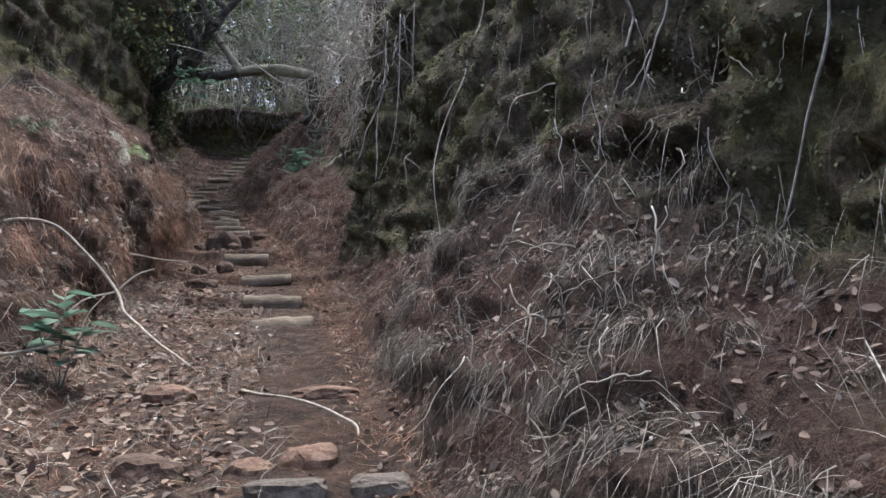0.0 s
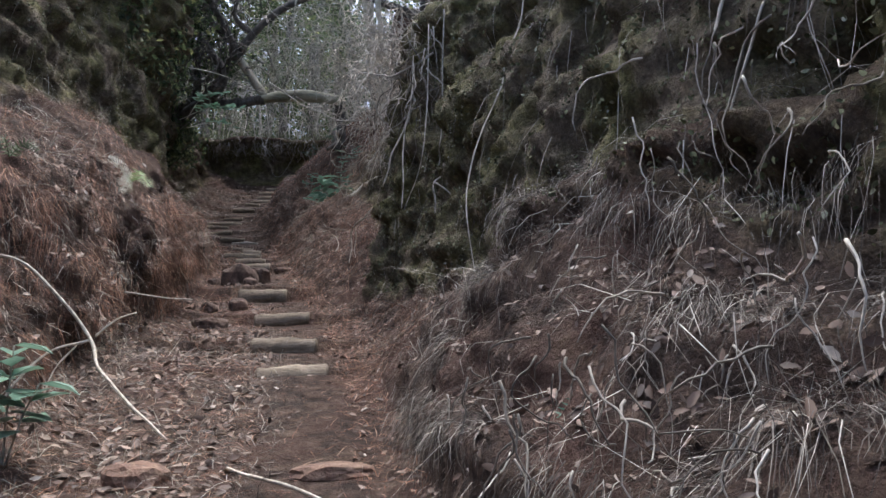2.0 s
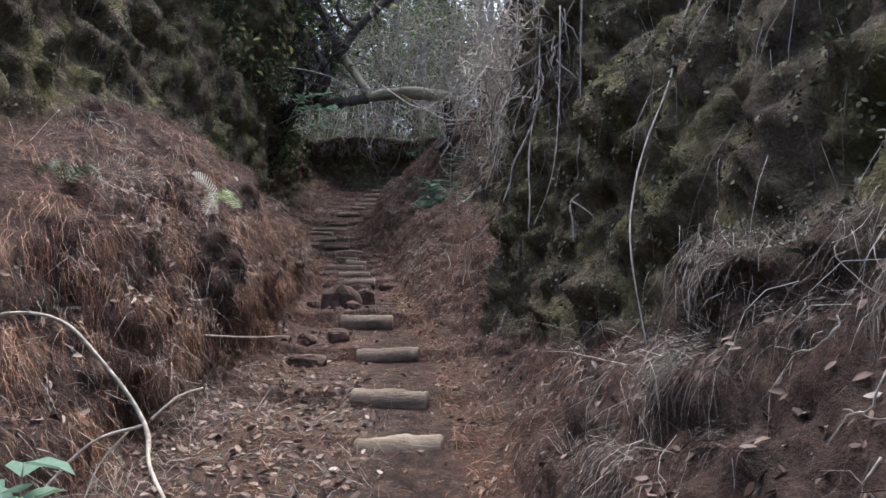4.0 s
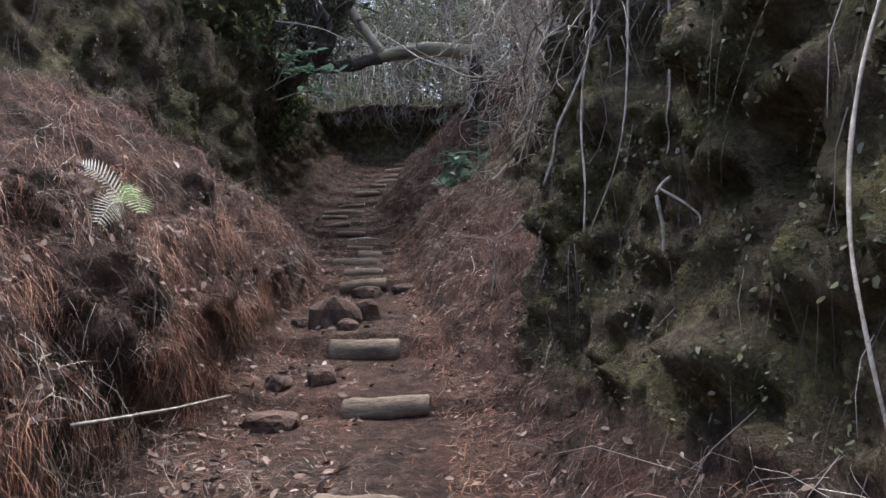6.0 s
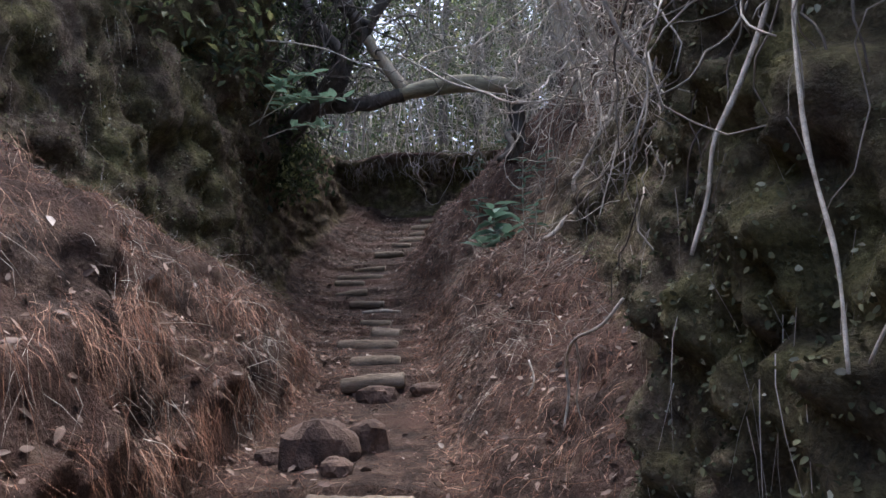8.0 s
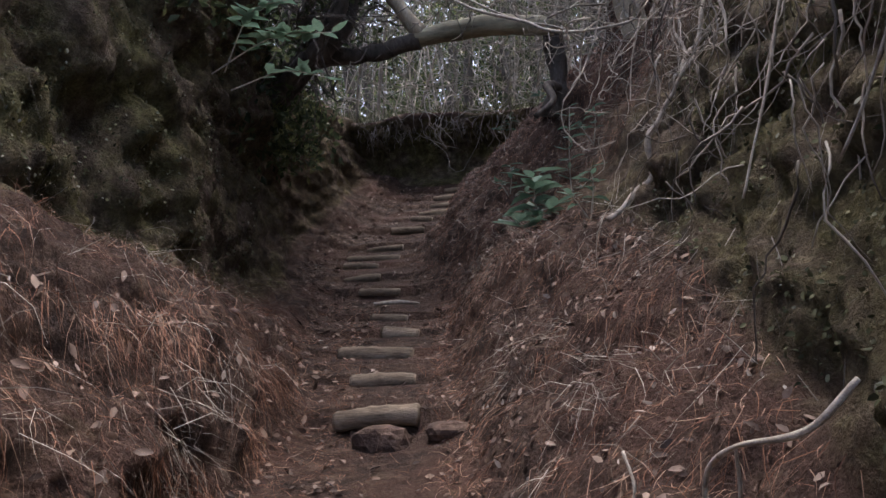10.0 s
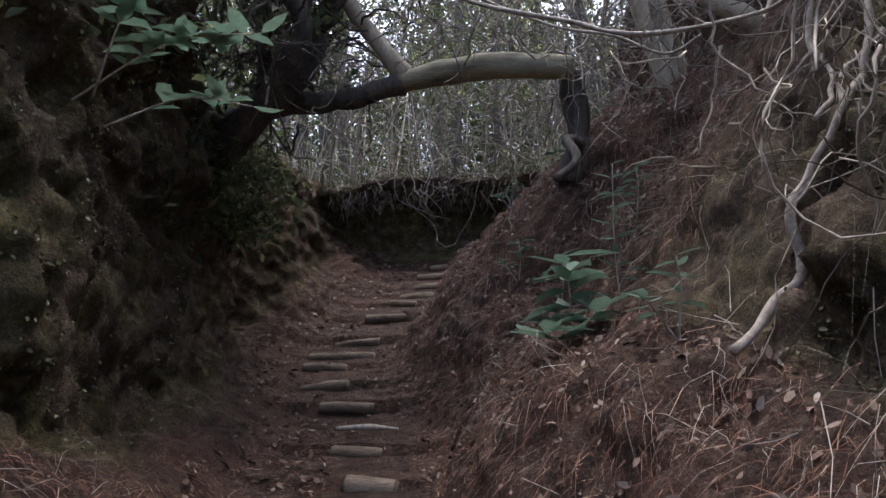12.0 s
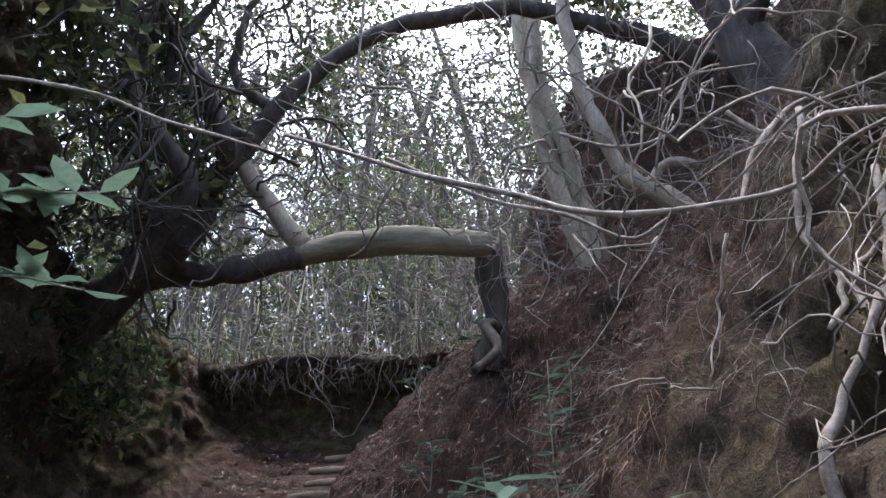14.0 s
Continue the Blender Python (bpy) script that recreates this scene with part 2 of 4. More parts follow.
RIGHT = dict(half=(0.7, 0.7, 0.65, 0.7, 0.65, 0.75, 0.8, 0.8, 0.66, 0.58, 0.6, 0.6, 0.7, 0.5, 0.5),
             bank_w=(1.1, 1.1, 1.1, 0.85, 0.6, 0.4, 0.22, 0.14, 0.7, 0.95, 1.0, 1.0, 1.0, 0.8, 0.6),
             bank_h=(0.9, 0.9, 0.9, 1.35, 0.9, 0.5, 0.3, 0.15, 0.65, 1.0, 1.1, 1.05, 1.05, 0.9, 0.8),
             wall_h=(3.6, 3.6, 3.6, 3.5, 3.3, 3.1, 3.0, 3.0, 3.2, 3.6, 3.7, 2.8, 1.8, 1.1, 0.8),
             lean=(0.5, 0.5, 0.5, 0.8, 0.75, 0.5, 0.45, 0.5, 1.0, 1.2, 1.4, 1.8, 1.6, 1.2, 0.8),
             under=(0.0,) * 8 + (0.1, 0.3, 0.38, 0.2, 0.0, 0.0, 0.0),
             mossy=(1, 1, 1, 1, 1, 1, 1, 1, 0.9, 0.85, 0.8, 0.6, 0.42, 0.42, 0.42),
             foot=(0.06,) * 15,
             low=(0.25,) * 15,
             reach=(3, 3, 3, 3, 3, 3, 3, 3, 3, 2.5, 1.5, 1.5, 1.5, 1.0, 1.2),
             rise=(0.6, 0.6, 0.6, 0.6, 0.6, 0.6, 0.6, 0.6, 0.8, 1.4, 2.2, 2.4, 2.3, 3.0, 3.0))
ZONES = (0, 0, 0.1, 0.35, 0.4, 0.45, 1, 1, 1, 0.5, 0.35, 0.3, 0.3)
STEPS = [  # left end, right end of each log step
    (0.2, 0.74, 2.6), (-0.02, 0.55, 3.5), (-0.29, 0.29, 5.0), (-0.7, -0.12, 6.08), (-1.31, -0.77, 8.53),
    (-1.46, -0.98, 9.26), (-1.82, -1.18, 9.98), (-1.7, -1.34, 10.78), (-2.06, -1.66, 11.57), (-2.5, -2.0, 12.5), (-2.85, -2.36, 12.92),
    (-3.02, -2.55, 13.42), (-3.08, -2.34, 13.72), (-2.92, -2.4, 14.1), (-2.8, -2.3, 14.9), (-2.64, -2.28, 15.4),
    (-2.56, -2.08, 15.65), (-2.46, -2.06, 16.03), (-2.5, -2.04, 16.42), (-2.4, -1.88, 16.85)]
STEP_Y = np.array([s[2] for s in STEPS])


def floor_z(y):
    """The path's height with the treads between the logs."""
    z = path_z(y)
    k = np.clip(np.searchsorted(STEP_Y, y), 1, len(STEP_Y) - 1)
    a, b = STEP_Y[k - 1], STEP_Y[k]
    tread = path_z(a + 0.5 * (b - a)) + 0.25 * (z - path_z(a + 0.5 * (b - a)))
    return np.where((y > STEP_Y[0]) & (y < STEP_Y[-1]), 0.45 * z + 0.55 * tread, z)


def terrace(P, sign):
    """How far up a small earth ledge each place of a bank lies: 0 at its foot, 1 at its lip."""
    q = P[..., 2] / (0.42 if sign > 0 else 0.55) + 0.25 * P[..., 1] * sign + 1.5 * fbm(P * (1, 1, 0.3), 0.8, 4)
    return q - np.floor(q)


def ledge_reach(P, sign):
    if sign > 0:
        return np.clip((2.6 - P[..., 1]) / 1.6, 0, 1) * np.clip((P[..., 1] + 6) / 1.5, 0, 1)
    return np.clip((P[..., 1] - 0.5) / 1.5, 0, 1) * np.clip((9 - P[..., 1]) / 1.5, 0, 1)


def side_grid(stations, side, sign, ys, n):
    """Places, outward normals and zones (0 path, about 0.4 bank, 1 wall) of one side of the ravine."""
    P, Z = np.zeros((len(ys), n, 3)), np.zeros((len(ys), n))
    for i, y in enumerate(ys):
        p = {k: float(along(y, stations, v)) for k, v in side.items()}
        a, b, h, w, l = p["half"], p["bank_w"], p["bank_h"], p["wall_h"], p["lean"]
        e, top = a + b, h + w
        c = np.array([(0, 0), (a * 0.7, 0.0), (a, p["foot"]), (a + b * p["low"], h * 0.38), (a + b * (0.35 + p["low"]), h * 0.76), (e, h), (e + 0.12 + p["under"] * 0.5, h + 0.2), (e + l * 0.45 + p["under"], h + w * 0.5),
                      (e + l, top), (e + l + 0.5, top + 0.25), (e + l + p["reach"], top + p["rise"]), (e + l + 25, top + p["rise"] + 1.5), (e + l + 350, top + p["rise"] + 3)])
        d = np.r_[0, np.cumsum(np.minimum(np.hypot(*np.diff(c, axis=0).T), (1, 1, 1, 1, 1, 1, 1, 3, 3, 1, 1.2, 0.5, 0.3)[:12]))]
        q = np.linspace(0, d[-1], n)
        u, z = np.interp(q, d, c[:, 0]), np.interp(q, d, c[:, 1])
        Z[i] = np.minimum(np.interp(q, d, ZONES), p["mossy"])
        flat = np.clip(1 - u / (a * 1.15), 0, 1) ** 0.5
        P[i] = np.stack([path_x(y) + sign * u, np.full(n, y), z + path_z(y) + flat * (floor_z(y) - path_z(y))], 1)
    for _ in range(2):
        P[1:-1, 1:-1, 2] = 0.5 * P[1:-1, 1:-1, 2] + 0.25 * (P[1:-1, :-2, 2] + P[1:-1, 2:, 2])
        P[1:-1, 1:-1, 0] = 0.6 * P[1:-1, 1:-1, 0] + 0.2 * (P[:-2, 1:-1, 0] + P[2:, 1:-1, 0])
    N = np.cross(np.gradient(P, axis=0), np.gradient(P, axis=1))
    N /= np.linalg.norm(N, axis=2)[..., None] + 1e-9
    N *= -sign
    N[:, 0] = (0, 0, 1)
    amp_wall = np.clip((Z - 0.42) / 0.5, 0, 1)
    amp_bank = np.clip((Z - 0.03) / 0.3, 0, 1)
    far = np.clip(1.5 - np.abs(P[..., 0]) / 12, 0.0, 1)
    crag = np.abs(fbm(P * (1, 1, 1.4), 0.55, 4)) * 2
    pits = np.clip(fbm(P + 40, 0.5, 3) - 0.12, 0, 1) * 1.6
    d = 0.012 * fbm(P, 0.12, 3)
    d = d + amp_bank * (0.15 * fbm(P, 0.8, 3) + 0.1 * fbm(P * (1, 1, 1.6) + 9, 0.3, 3) + 0.03 * fbm(P, 0.07, 2))
    d = d + amp_wall * (0.2 * fbm(P + 5, 1.3, 3) + 0.08 * (crag - 0.35) + 0.13 * fbm(P * (1, 1, 1.5), 0.22, 4) + 0.04 * fbm(P, 0.09, 2) - 0.3 * pits)
    P = P + N * (d * far)[..., None]
    # earth ledges with overhanging lips on both banks, and one long shelf of debris on the east wall
    lip = terrace(P, sign)
    lip = np.where(lip < 0.88, lip / 0.88, (1 - lip) / 0.12) ** 1.5
    low = np.clip((Z - 0.1) / 0.15, 0, 1) * np.clip((0.9 - Z) / 0.2, 0.25, 1)
    push = (0.1 if sign > 0 else 0.12) * lip * low
    if sign > 0:
        z = P[..., 2] - 0.1 * fbm(P * (1, 1, 0), 0.5, 4)
        here = np.clip((1.9 - P[..., 1]) / 0.8, 0, 1) * np.clip((P[..., 1] + 1.5) / 0.6, 0, 1)
        shelf = np.clip((z + 0.2) / 0.5, 0, 1) ** 1.5 * np.clip((0.36 - z) / 0.04, 0, 1)
        push = push + 0.15 * shelf * here * np.clip((Z - 0.4) / 0.05, 0, 1)
        Z = np.where((here > 0.3) & (z < 0.37) & (Z > 0.62), 0.62, Z)
    P[..., 0] -= sign * ledge_reach(P, sign) * push * far
    N = np.cross(np.gradient(P, axis=0), np.gradient(P, axis=1)) * -sign
    N /= np.linalg.norm(N, axis=2)[..., None] + 1e-9
    return P, N, Z


def grid_object(name, P, Z, sign, mat):
    r, c = P.shape[:2]
    a = (np.arange(r - 1)[:, None] * c + np.arange(c - 1)).ravel()
    f = np.stack([a, a + 1, a + c + 1, a + c], 1)
    ob = mesh_object(name, P, f if sign > 0 else f[:, ::-1], mat)
    at = ob.data.attributes.new("moss", "FLOAT", "POINT")
    at.data.foreach_set("value", np.clip((Z - 0.45) * 2, 0, 1).ravel().astype(np.float32))
    return tagged(ob, kind="structure")


NEAR = np.r_[np.arange(-40, -6, 1.0), np.arange(-6, -4.4, 0.1), np.arange(-4.4, 17.21, 0.04)]
EAST = side_grid(RIGHT_Y, RIGHT, 1, NEAR, 230)
WEST = side_grid(LEFT_Y, LEFT, -1, NEAR, 230)
tagged(grid_object("ground_east", EAST[0], EAST[2], 1, earth), "red-brown earth bank under a mossy rock wall", "ground")
tagged(grid_object("ground_west", WEST[0], WEST[2], -1, earth), "red-brown earth bank under a tall mossy wall", "ground")

# The path ends at a dark undercut face with turf hanging over it.
xs = np.r_[np.arange(-400, -14, 40), np.arange(-14, 12, 0.08), np.arange(12, 400, 40)]
face = np.array([(16.9, 3.6), (17.25, 4.15), (17.55, 4.5), (17.6, 4.9), (17.4, 5.2), (17.1, 5.38), (17.15, 5.46), (17.7, 5.52), (20, 5.9), (30, 7.0), (60, 8.5), (420, 10)])
fd = np.r_[0, np.cumsum(np.minimum(np.hypot(*np.diff(face, axis=0).T), 1.0))]
fq = np.linspace(0, fd[-1], 90)
fy, fz = np.interp(fq, fd, face[:, 0]), np.interp(fq, fd, face[:, 1])
HEAD = np.stack([np.repeat(xs[:, None], 90, 1), np.repeat(fy[None], len(xs), 0), np.repeat(fz[None], len(xs), 0)], 2)
near = np.clip(2 - np.abs(HEAD[..., 1] - 17) / 4, 0, 1)
HEAD[..., 1] += near * (0.16 * fbm(HEAD, 0.6, 4) + 0.25 * fbm(HEAD + 3, 2.0, 2))
HEAD[..., 2] += near * 0.14 * fbm(HEAD + 8, 0.7, 4)
side_lift = np.clip((np.abs(HEAD[..., 0] + 2.4) - 2.0) / 3, 0, 1)
HEAD[..., 2] += side_lift * 0.6 * (HEAD[..., 1] > 17.05)
HEAD[..., 2] += np.clip((HEAD[..., 0] + 0.9) / 2.5, 0, 1) * np.clip((HEAD[..., 1] - 17.0) / 1.2, 0, 1) * 2.2
tagged(grid_object("ground_head", HEAD, np.where(HEAD[..., 2] > 5.42, 0.4, 0.95), -1, earth), "dark undercut earth face with turf hanging over", "ground")


def surface(side, rows, lo, hi, count, rng, steep=None):
    """Random places and normals on a side: y range, zone range."""
    P, N, Z = side
    ok = (P[..., 1] > rows[0]) & (P[..., 1] < rows[1]) & (Z >= lo) & (Z <= hi) & (np.abs(P[..., 0]) < 9)
    if steep is not None:
        ok &= (N[..., 2] < steep)
    ok[-1], ok[:, -1] = False, False
    i, j = np.nonzero(ok)
    area = np.linalg.norm(np.cross(P[i + 1, j] - P[i, j], P[i, j + 1] - P[i, j]), axis=1)
    k = rng.choice(len(i), count, p=area / area.sum())
    u, v = rng.random((2, count, 1))
    i, j = i[k], j[k]
    return P[i, j] + u * (P[i + 1, j] - P[i, j]) + v * (P[i, j + 1] - P[i, j]), N[i, j]


# ---- litter ----
def unit(v):
    return v / (np.linalg.norm(v, axis=-1, keepdims=True) + 1e-9)


def blades(name, P, N, length, width, mat, rng, hang=0.6, lift=0.25, label="", category="", curl=0.5):
    """Thin bent blades that lie on the slope and hang over its steep places."""
    n = len(P)
    L = rng.uniform(*length, (n, 1)) * rng.uniform(0.6, 1.2, (n, 1))
    rnd = unit(rng.normal(size=(n, 3)))
    down = np.array((0, 0, -1.0)) - (N @ np.array((0, 0, -1.0)))[:, None] * N
    d = unit(rnd - (rnd * N).sum(1, keepdims=True) * N + hang * 3 * down + N * rng.uniform(0, lift * 2, (n, 1)))
    side = unit(np.cross(d, N) + 0.3 * rng.normal(size=(n, 3)))
    w = rng.uniform(*width, (n, 1)) * 0.5
    bend = unit(rng.normal(size=(n, 3))) * curl
    ts = (0.0, 0.35, 0.7, 1.0)
    rows = []
    p = P + N * 0.004
    for k, s in enumerate(ts):
        fall = np.array((0, 0, -1.0)) * hang * s * s * 0.5
        c = p + L * (d * s + bend * (s * s - s) + fall + N * lift * (s - s * s))
        rows += [c - side * w * (1 - 0.75 * s), c + side * w * (1 - 0.75 * s)]
    V = np.stack(rows, 1)
    base = (np.arange(n) * 8)[:, None]
    F = np.concatenate([base + np.array([[2 * k, 2 * k + 1, 2 * k + 3, 2 * k + 2]]) for k in range(3)])
    ob = mesh_object(name, V, F, mat)
    return tagged(ob, label, category, kind="stuff")


LEAF = np.array([(0, 0, 0), (0.3, 0.28, 0.1), (0.7, 0.22, 0.08), (1, 0, -0.05), (0.7, -0.22, 0.08), (0.3, -0.28, 0.1), (0.35, 0, 0), (0.7, 0, 0)])
LEAF_F = np.array([(0, 6, 1, 1), (6, 7, 2, 1), (7, 3, 2, 2), (0, 5, 6, 6), (6, 5, 4, 7), (7, 4, 3, 3)])


def far_leaves(name, P, size, mat, rng, label="", category="", kind="stuff"):
    """Small bent leaves of two faces for crowns and woods."""
    n = len(P)
    D = unit(rng.normal(size=P.shape) + np.array((0, 0, -0.3)))
    S = unit(np.cross(np.array((0, 0, 1.0)) + 0.8 * rng.normal(size=P.shape), D))
    U = np.cross(D, S)
    s = rng.uniform(*size, (n, 1))
    w = 0.26 * rng.uniform(0.7, 1.2, (n, 1))
    V = np.stack([P, P + s * (0.5 * D + w * S + 0.08 * U), P + s * (D - 0.06 * U), P + s * (0.5 * D - w * S + 0.08 * U)], 1)
    base = (np.arange(n) * 4)[:, None]
    F = np.concatenate([base + np.array([q]) for q in ((0, 1, 2), (0, 2, 3))])
    ob = mesh_object(name, V, F, mat, False)
    return tagged(ob, label, category, kind=kind) if kind else ob


def leaves(name, P, D, U, size, mat, rng, narrow=1.0, label="", category="", kind="stuff"):
    """One folded leaf at each place, along D, face towards U."""
    n = len(P)
    D = unit(D)
    S = unit(np.cross(U, D))
    U = np.cross(D, S)
    s = rng.uniform(*size, (n, 1, 1))
    cup = rng.uniform(-0.6, 1.6, (n, 1, 1))
    V = P[:, None] + s * (LEAF[None, :, :1] * D[:, None] + narrow * LEAF[None, :, 1:2] * S[:, None] + cup * LEAF[None, :, 2:] * U[:, None])
    base = (np.arange(n) * 8)[:, None]
    quads = np.concatenate([base + np.array([q]) for q in ((0, 6, 1, 1), (6, 7, 2, 1), (7, 3, 2, 2), (0, 5, 6, 6), (6, 5, 4, 7), (7, 4, 3, 3))])
    F = [tuple(dict.fromkeys(q)) for q in quads.tolist()]
    ob = mesh_object(name, V, F, mat)
    return tagged(ob, label, category, kind=kind) if kind else ob


rng = np.random.default_rng(7)


def off_tread(P, share):
    """Places beside the trodden strip of the path, and a share of those on it."""
    strip = np.abs(P[:, 0] - path_x(P[:, 1]) - 0.12) - 0.1 * fbm(P, 0.5, 2)
    return (strip > 0.27) | (rng.random(len(P)) < share)


def clumped(P, N, k, r, rng):
    """Turns places into clumps of k blades each."""
    return np.repeat(P, k, 0) + rng.normal(size=(len(P) * k, 3)) * r, np.repeat(N, k, 0)


P, N = surface(WEST, (0.5, 10.5), 0.1, 0.55, 75000, rng)
clump = fbm(P, 0.3, 3)
lip = terrace(P, -1)
keep = (clump > -0.05 + 0.18 * rng.normal(size=len(P))) & ((N[:, 2] > 0.45) | (lip > 0.7) | (rng.random(len(P)) < 0.18))
P, N = P[keep], N[keep]
blades("needle_litter", P, N, (0.06, 0.21), (0.0016, 0.0036), needles_red, rng, 0.55, 0.35, "red-brown pine needles hanging over the earth bank", "needle litter", 0.8)
P, N = surface(WEST, (1.0, 8.5), 0.12, 0.5, 9000, rng)
lip = terrace(P, -1)
keep = (lip > 0.75) & (lip < 0.95) & (N[:, 2] < 0.8)
P, N = clumped(P[keep][:900], N[keep][:900], 20, 0.05, rng)
blades("needle_litter", P, N, (0.1, 0.34), (0.0016, 0.0032), needles_red, rng, 0.9, 0.35, "bunches of red-brown needles drooping off the bank's lip", "needle litter", 0.7)
P, N = surface(EAST, (1.8, 6.6), 0.0, 0.45, 15000, rng)
keep = off_tread(P, 0.1)
P, N = P[keep], N[keep]
blades("needle_litter", P, N, (0.06, 0.2), (0.0016, 0.0036), needles_red, rng, 0.4, 0.25, "red-brown needles heaped at the rock wall's foot", "needle litter")
P, N = surface(EAST, (5.8, 15), 0.08, 0.62, 75000, rng)
keep = fbm(P, 0.3, 3) > -0.32 + 0.2 * rng.normal(size=len(P))
P, N = P[keep], N[keep]
blades("needle_litter", P, N, (0.08, 0.26), (0.0016, 0.0036), needles_red, rng, 0.6, 0.25, "red-brown pine needles matted on the slope", "needle litter", 0.8)
P, N = surface(EAST, (-4.3, 5.8), 0.05, 0.6, 30000, rng)
keep = (fbm(P, 0.3, 3) > -0.05 + 0.2 * rng.normal(size=len(P))) & ((terrace(P, 1) > 0.55) | (rng.random(len(P)) < 0.35))
P, N = P[keep], N[keep]
blades("dry_grass", P, N, (0.06, 0.2), (0.0018, 0.004), straw_grey, rng, 0.7, 0.25, "grey dry grass and rootlets hanging on the bank", "dry grass")
P, N = surface(EAST, (-4.3, 1.2), 0.12, 0.75, 12000, rng)
t = terrace(P, 1)
keep = (t > 0.72) & (fbm(P, 0.45, 3) > -0.1)
P, N = P[keep][:2300], N[keep][:2300]
P, N = clumped(P, N, 15, 0.035, rng)
blades("dry_grass", P, N, (0.08, 0.3), (0.0016, 0.0036), straw_grey, rng, 0.9, 0.4, "tufts of pale straw drooping from the earth ledges", "dry grass", 0.6)
straw_pale = scattered("pale straw", [(0.0, (0.16, 0.125, 0.095)), (0.5, (0.34, 0.29, 0.23)), (1.0, (0.66, 0.6, 0.5))])
for side, rows, zone, count, k in ((EAST, (-4.3, -0.8), (0.1, 0.62), 70, 14), (EAST, (-3.2, 3.5), (0.15, 0.62), 300, 14), (WEST, (-2.5, 4), (0.02, 0.35), 330, 14), (WEST, (2, 9), (0.15, 0.6), 420, 14), (EAST, (6.5, 13), (0.2, 0.7), 700, 14)):
    P, N = surface(side, rows, *zone, count, rng)
    P, N = clumped(P, N, k, 0.06, rng)
    blades("dry_grass", P, N, (0.12, 0.36), (0.0018, 0.0042), straw_pale, rng, 0.4, 0.5, "loose tangled wisps of pale dry grass", "dry grass", 1.0)
P, N = surface(WEST, (-2.5, 4), 0.0, 0.4, 22000, rng)
blades("dry_grass", P, N, (0.07, 0.24), (0.002, 0.0048), straw_grey, rng, 0.3, 0.25, "matted pale straw covering the ground", "dry grass")
for side, rows, hi, count in ((WEST, (-2.5, 4), 0.4, 11000), (WEST, (4, 17), 0.4, 7000), (EAST, (-4.3, -0.8), 0.55, 4000), (EAST, (-2.5, 7), 0.55, 13000), (EAST, (7, 16), 0.55, 24000)):
    P, N = surface(side, rows, 0.0, hi, count, rng)
    keep = off_tread(P, 0.16) & (N[:, 2] > 0.3)
    P, N = P[keep], N[keep]
    D = unit(rng.normal(size=P.shape))
    D -= (D * N).sum(1, keepdims=True) * N * 0.75
    leaves("fallen_leaves", P + N * 0.012, D, N + 0.5 * rng.normal(size=P.shape), (0.03, 0.085) if side is WEST else (0.022, 0.062), dead_leaf, rng, 0.8, "curled brown fallen leaves over the ground", "fallen leaves")
P, N = surface(EAST, (-2.5, 12), 0.0, 0.1, 9500, rng)
keep = off_tread(P, 0.12)
P, N = P[keep], N[keep]
blades("needle_litter", P, N, (0.05, 0.16), (0.002, 0.004), needles_red, rng, 0.1, 0.1, "thin needles strewn along the trodden path", "needle litter")
P, N = surface(WEST, (-2.5, 12), 0.0, 0.1, 10500, rng)
keep = off_tread(P, 0.12)
P, N = P[keep], N[keep]
blades("needle_litter", P, N, (0.05, 0.16), (0.002, 0.004), needles_red, rng, 0.1, 0.1, "thin needles strewn along the earth path", "needle litter")
for side, rows, count in ((EAST, (-3.8, 9), 52000), (WEST, (1, 12), 30000)):
    P, N = surface(side, rows, 0.6, 1.0, count, rng)
    keep = fbm(P, 0.35, 3) > -0.12
    P, N = P[keep], N[keep]
    D = unit(rng.normal(size=P.shape) + np.array((0, 0, -0.6)) + 0.5 * N)
    leaves("wall_moss", P, D, N + 0.4 * rng.normal(size=P.shape), (0.01, 0.036), moss_leaf, rng, 1.0, "dark moss and tiny leaves on the rock wall", "moss")
P, N = surface(EAST, (-3, 12), 0.55, 1.0, 1300, rng)
blades("wall_rootlets", P, N, (0.15, 0.55), (0.0025, 0.005), rootlet, rng, 1.0, 0.25, "fine rootlets hanging from the rock wall", "rootlets", 0.3)
P, N = surface(WEST, (1, 7.5), 0.55, 1.0, 700, rng)
blades("wall_rootlets", P, N, (0.12, 0.4), (0.002, 0.004), rootlet, rng, 1.0, 0.25, "fine rootlets hanging from the mossy wall", "rootlets", 0.3)


# ---- log steps ----
def log_step(x0, x1, y, k):
    r = 0.085 if y < 7 else 0.066 if y < 11 else 0.052
    r *= 0.9 + 0.25 * rng.random()
    z = float(path_z(y)) + (-0.045 if y < 3 else -0.01 if y < 7 else -0.022)
    tilt, skew = rng.uniform(-0.02, 0.02), rng.uniform(-0.03, 0.03)
    line = smooth_line([(x0, y - skew, z - tilt), (0.5 * (x0 + x1), y, z + 0.006), (x1, y + skew, z + tilt)], 26)
    line = np.vstack([line[:1], line[:1] + 0.015 * unit(line[1] - line[0]), line[1:-1], line[-1:] - 0.015 * unit(line[-1] - line[-2]), line[-1:]])
    v, f = tube(line, [r * 0.86] + [r * (0.97 + 0.06 * rng.random()) for _ in range(26)] + [r * 0.86], 18, 0.22, k * 3.7)
    ob = mesh_object("log_step", v, f, step_wood)
    return tagged(ob, "grey weathered log set across the earth path as a step", "log step", "log steps of the path")


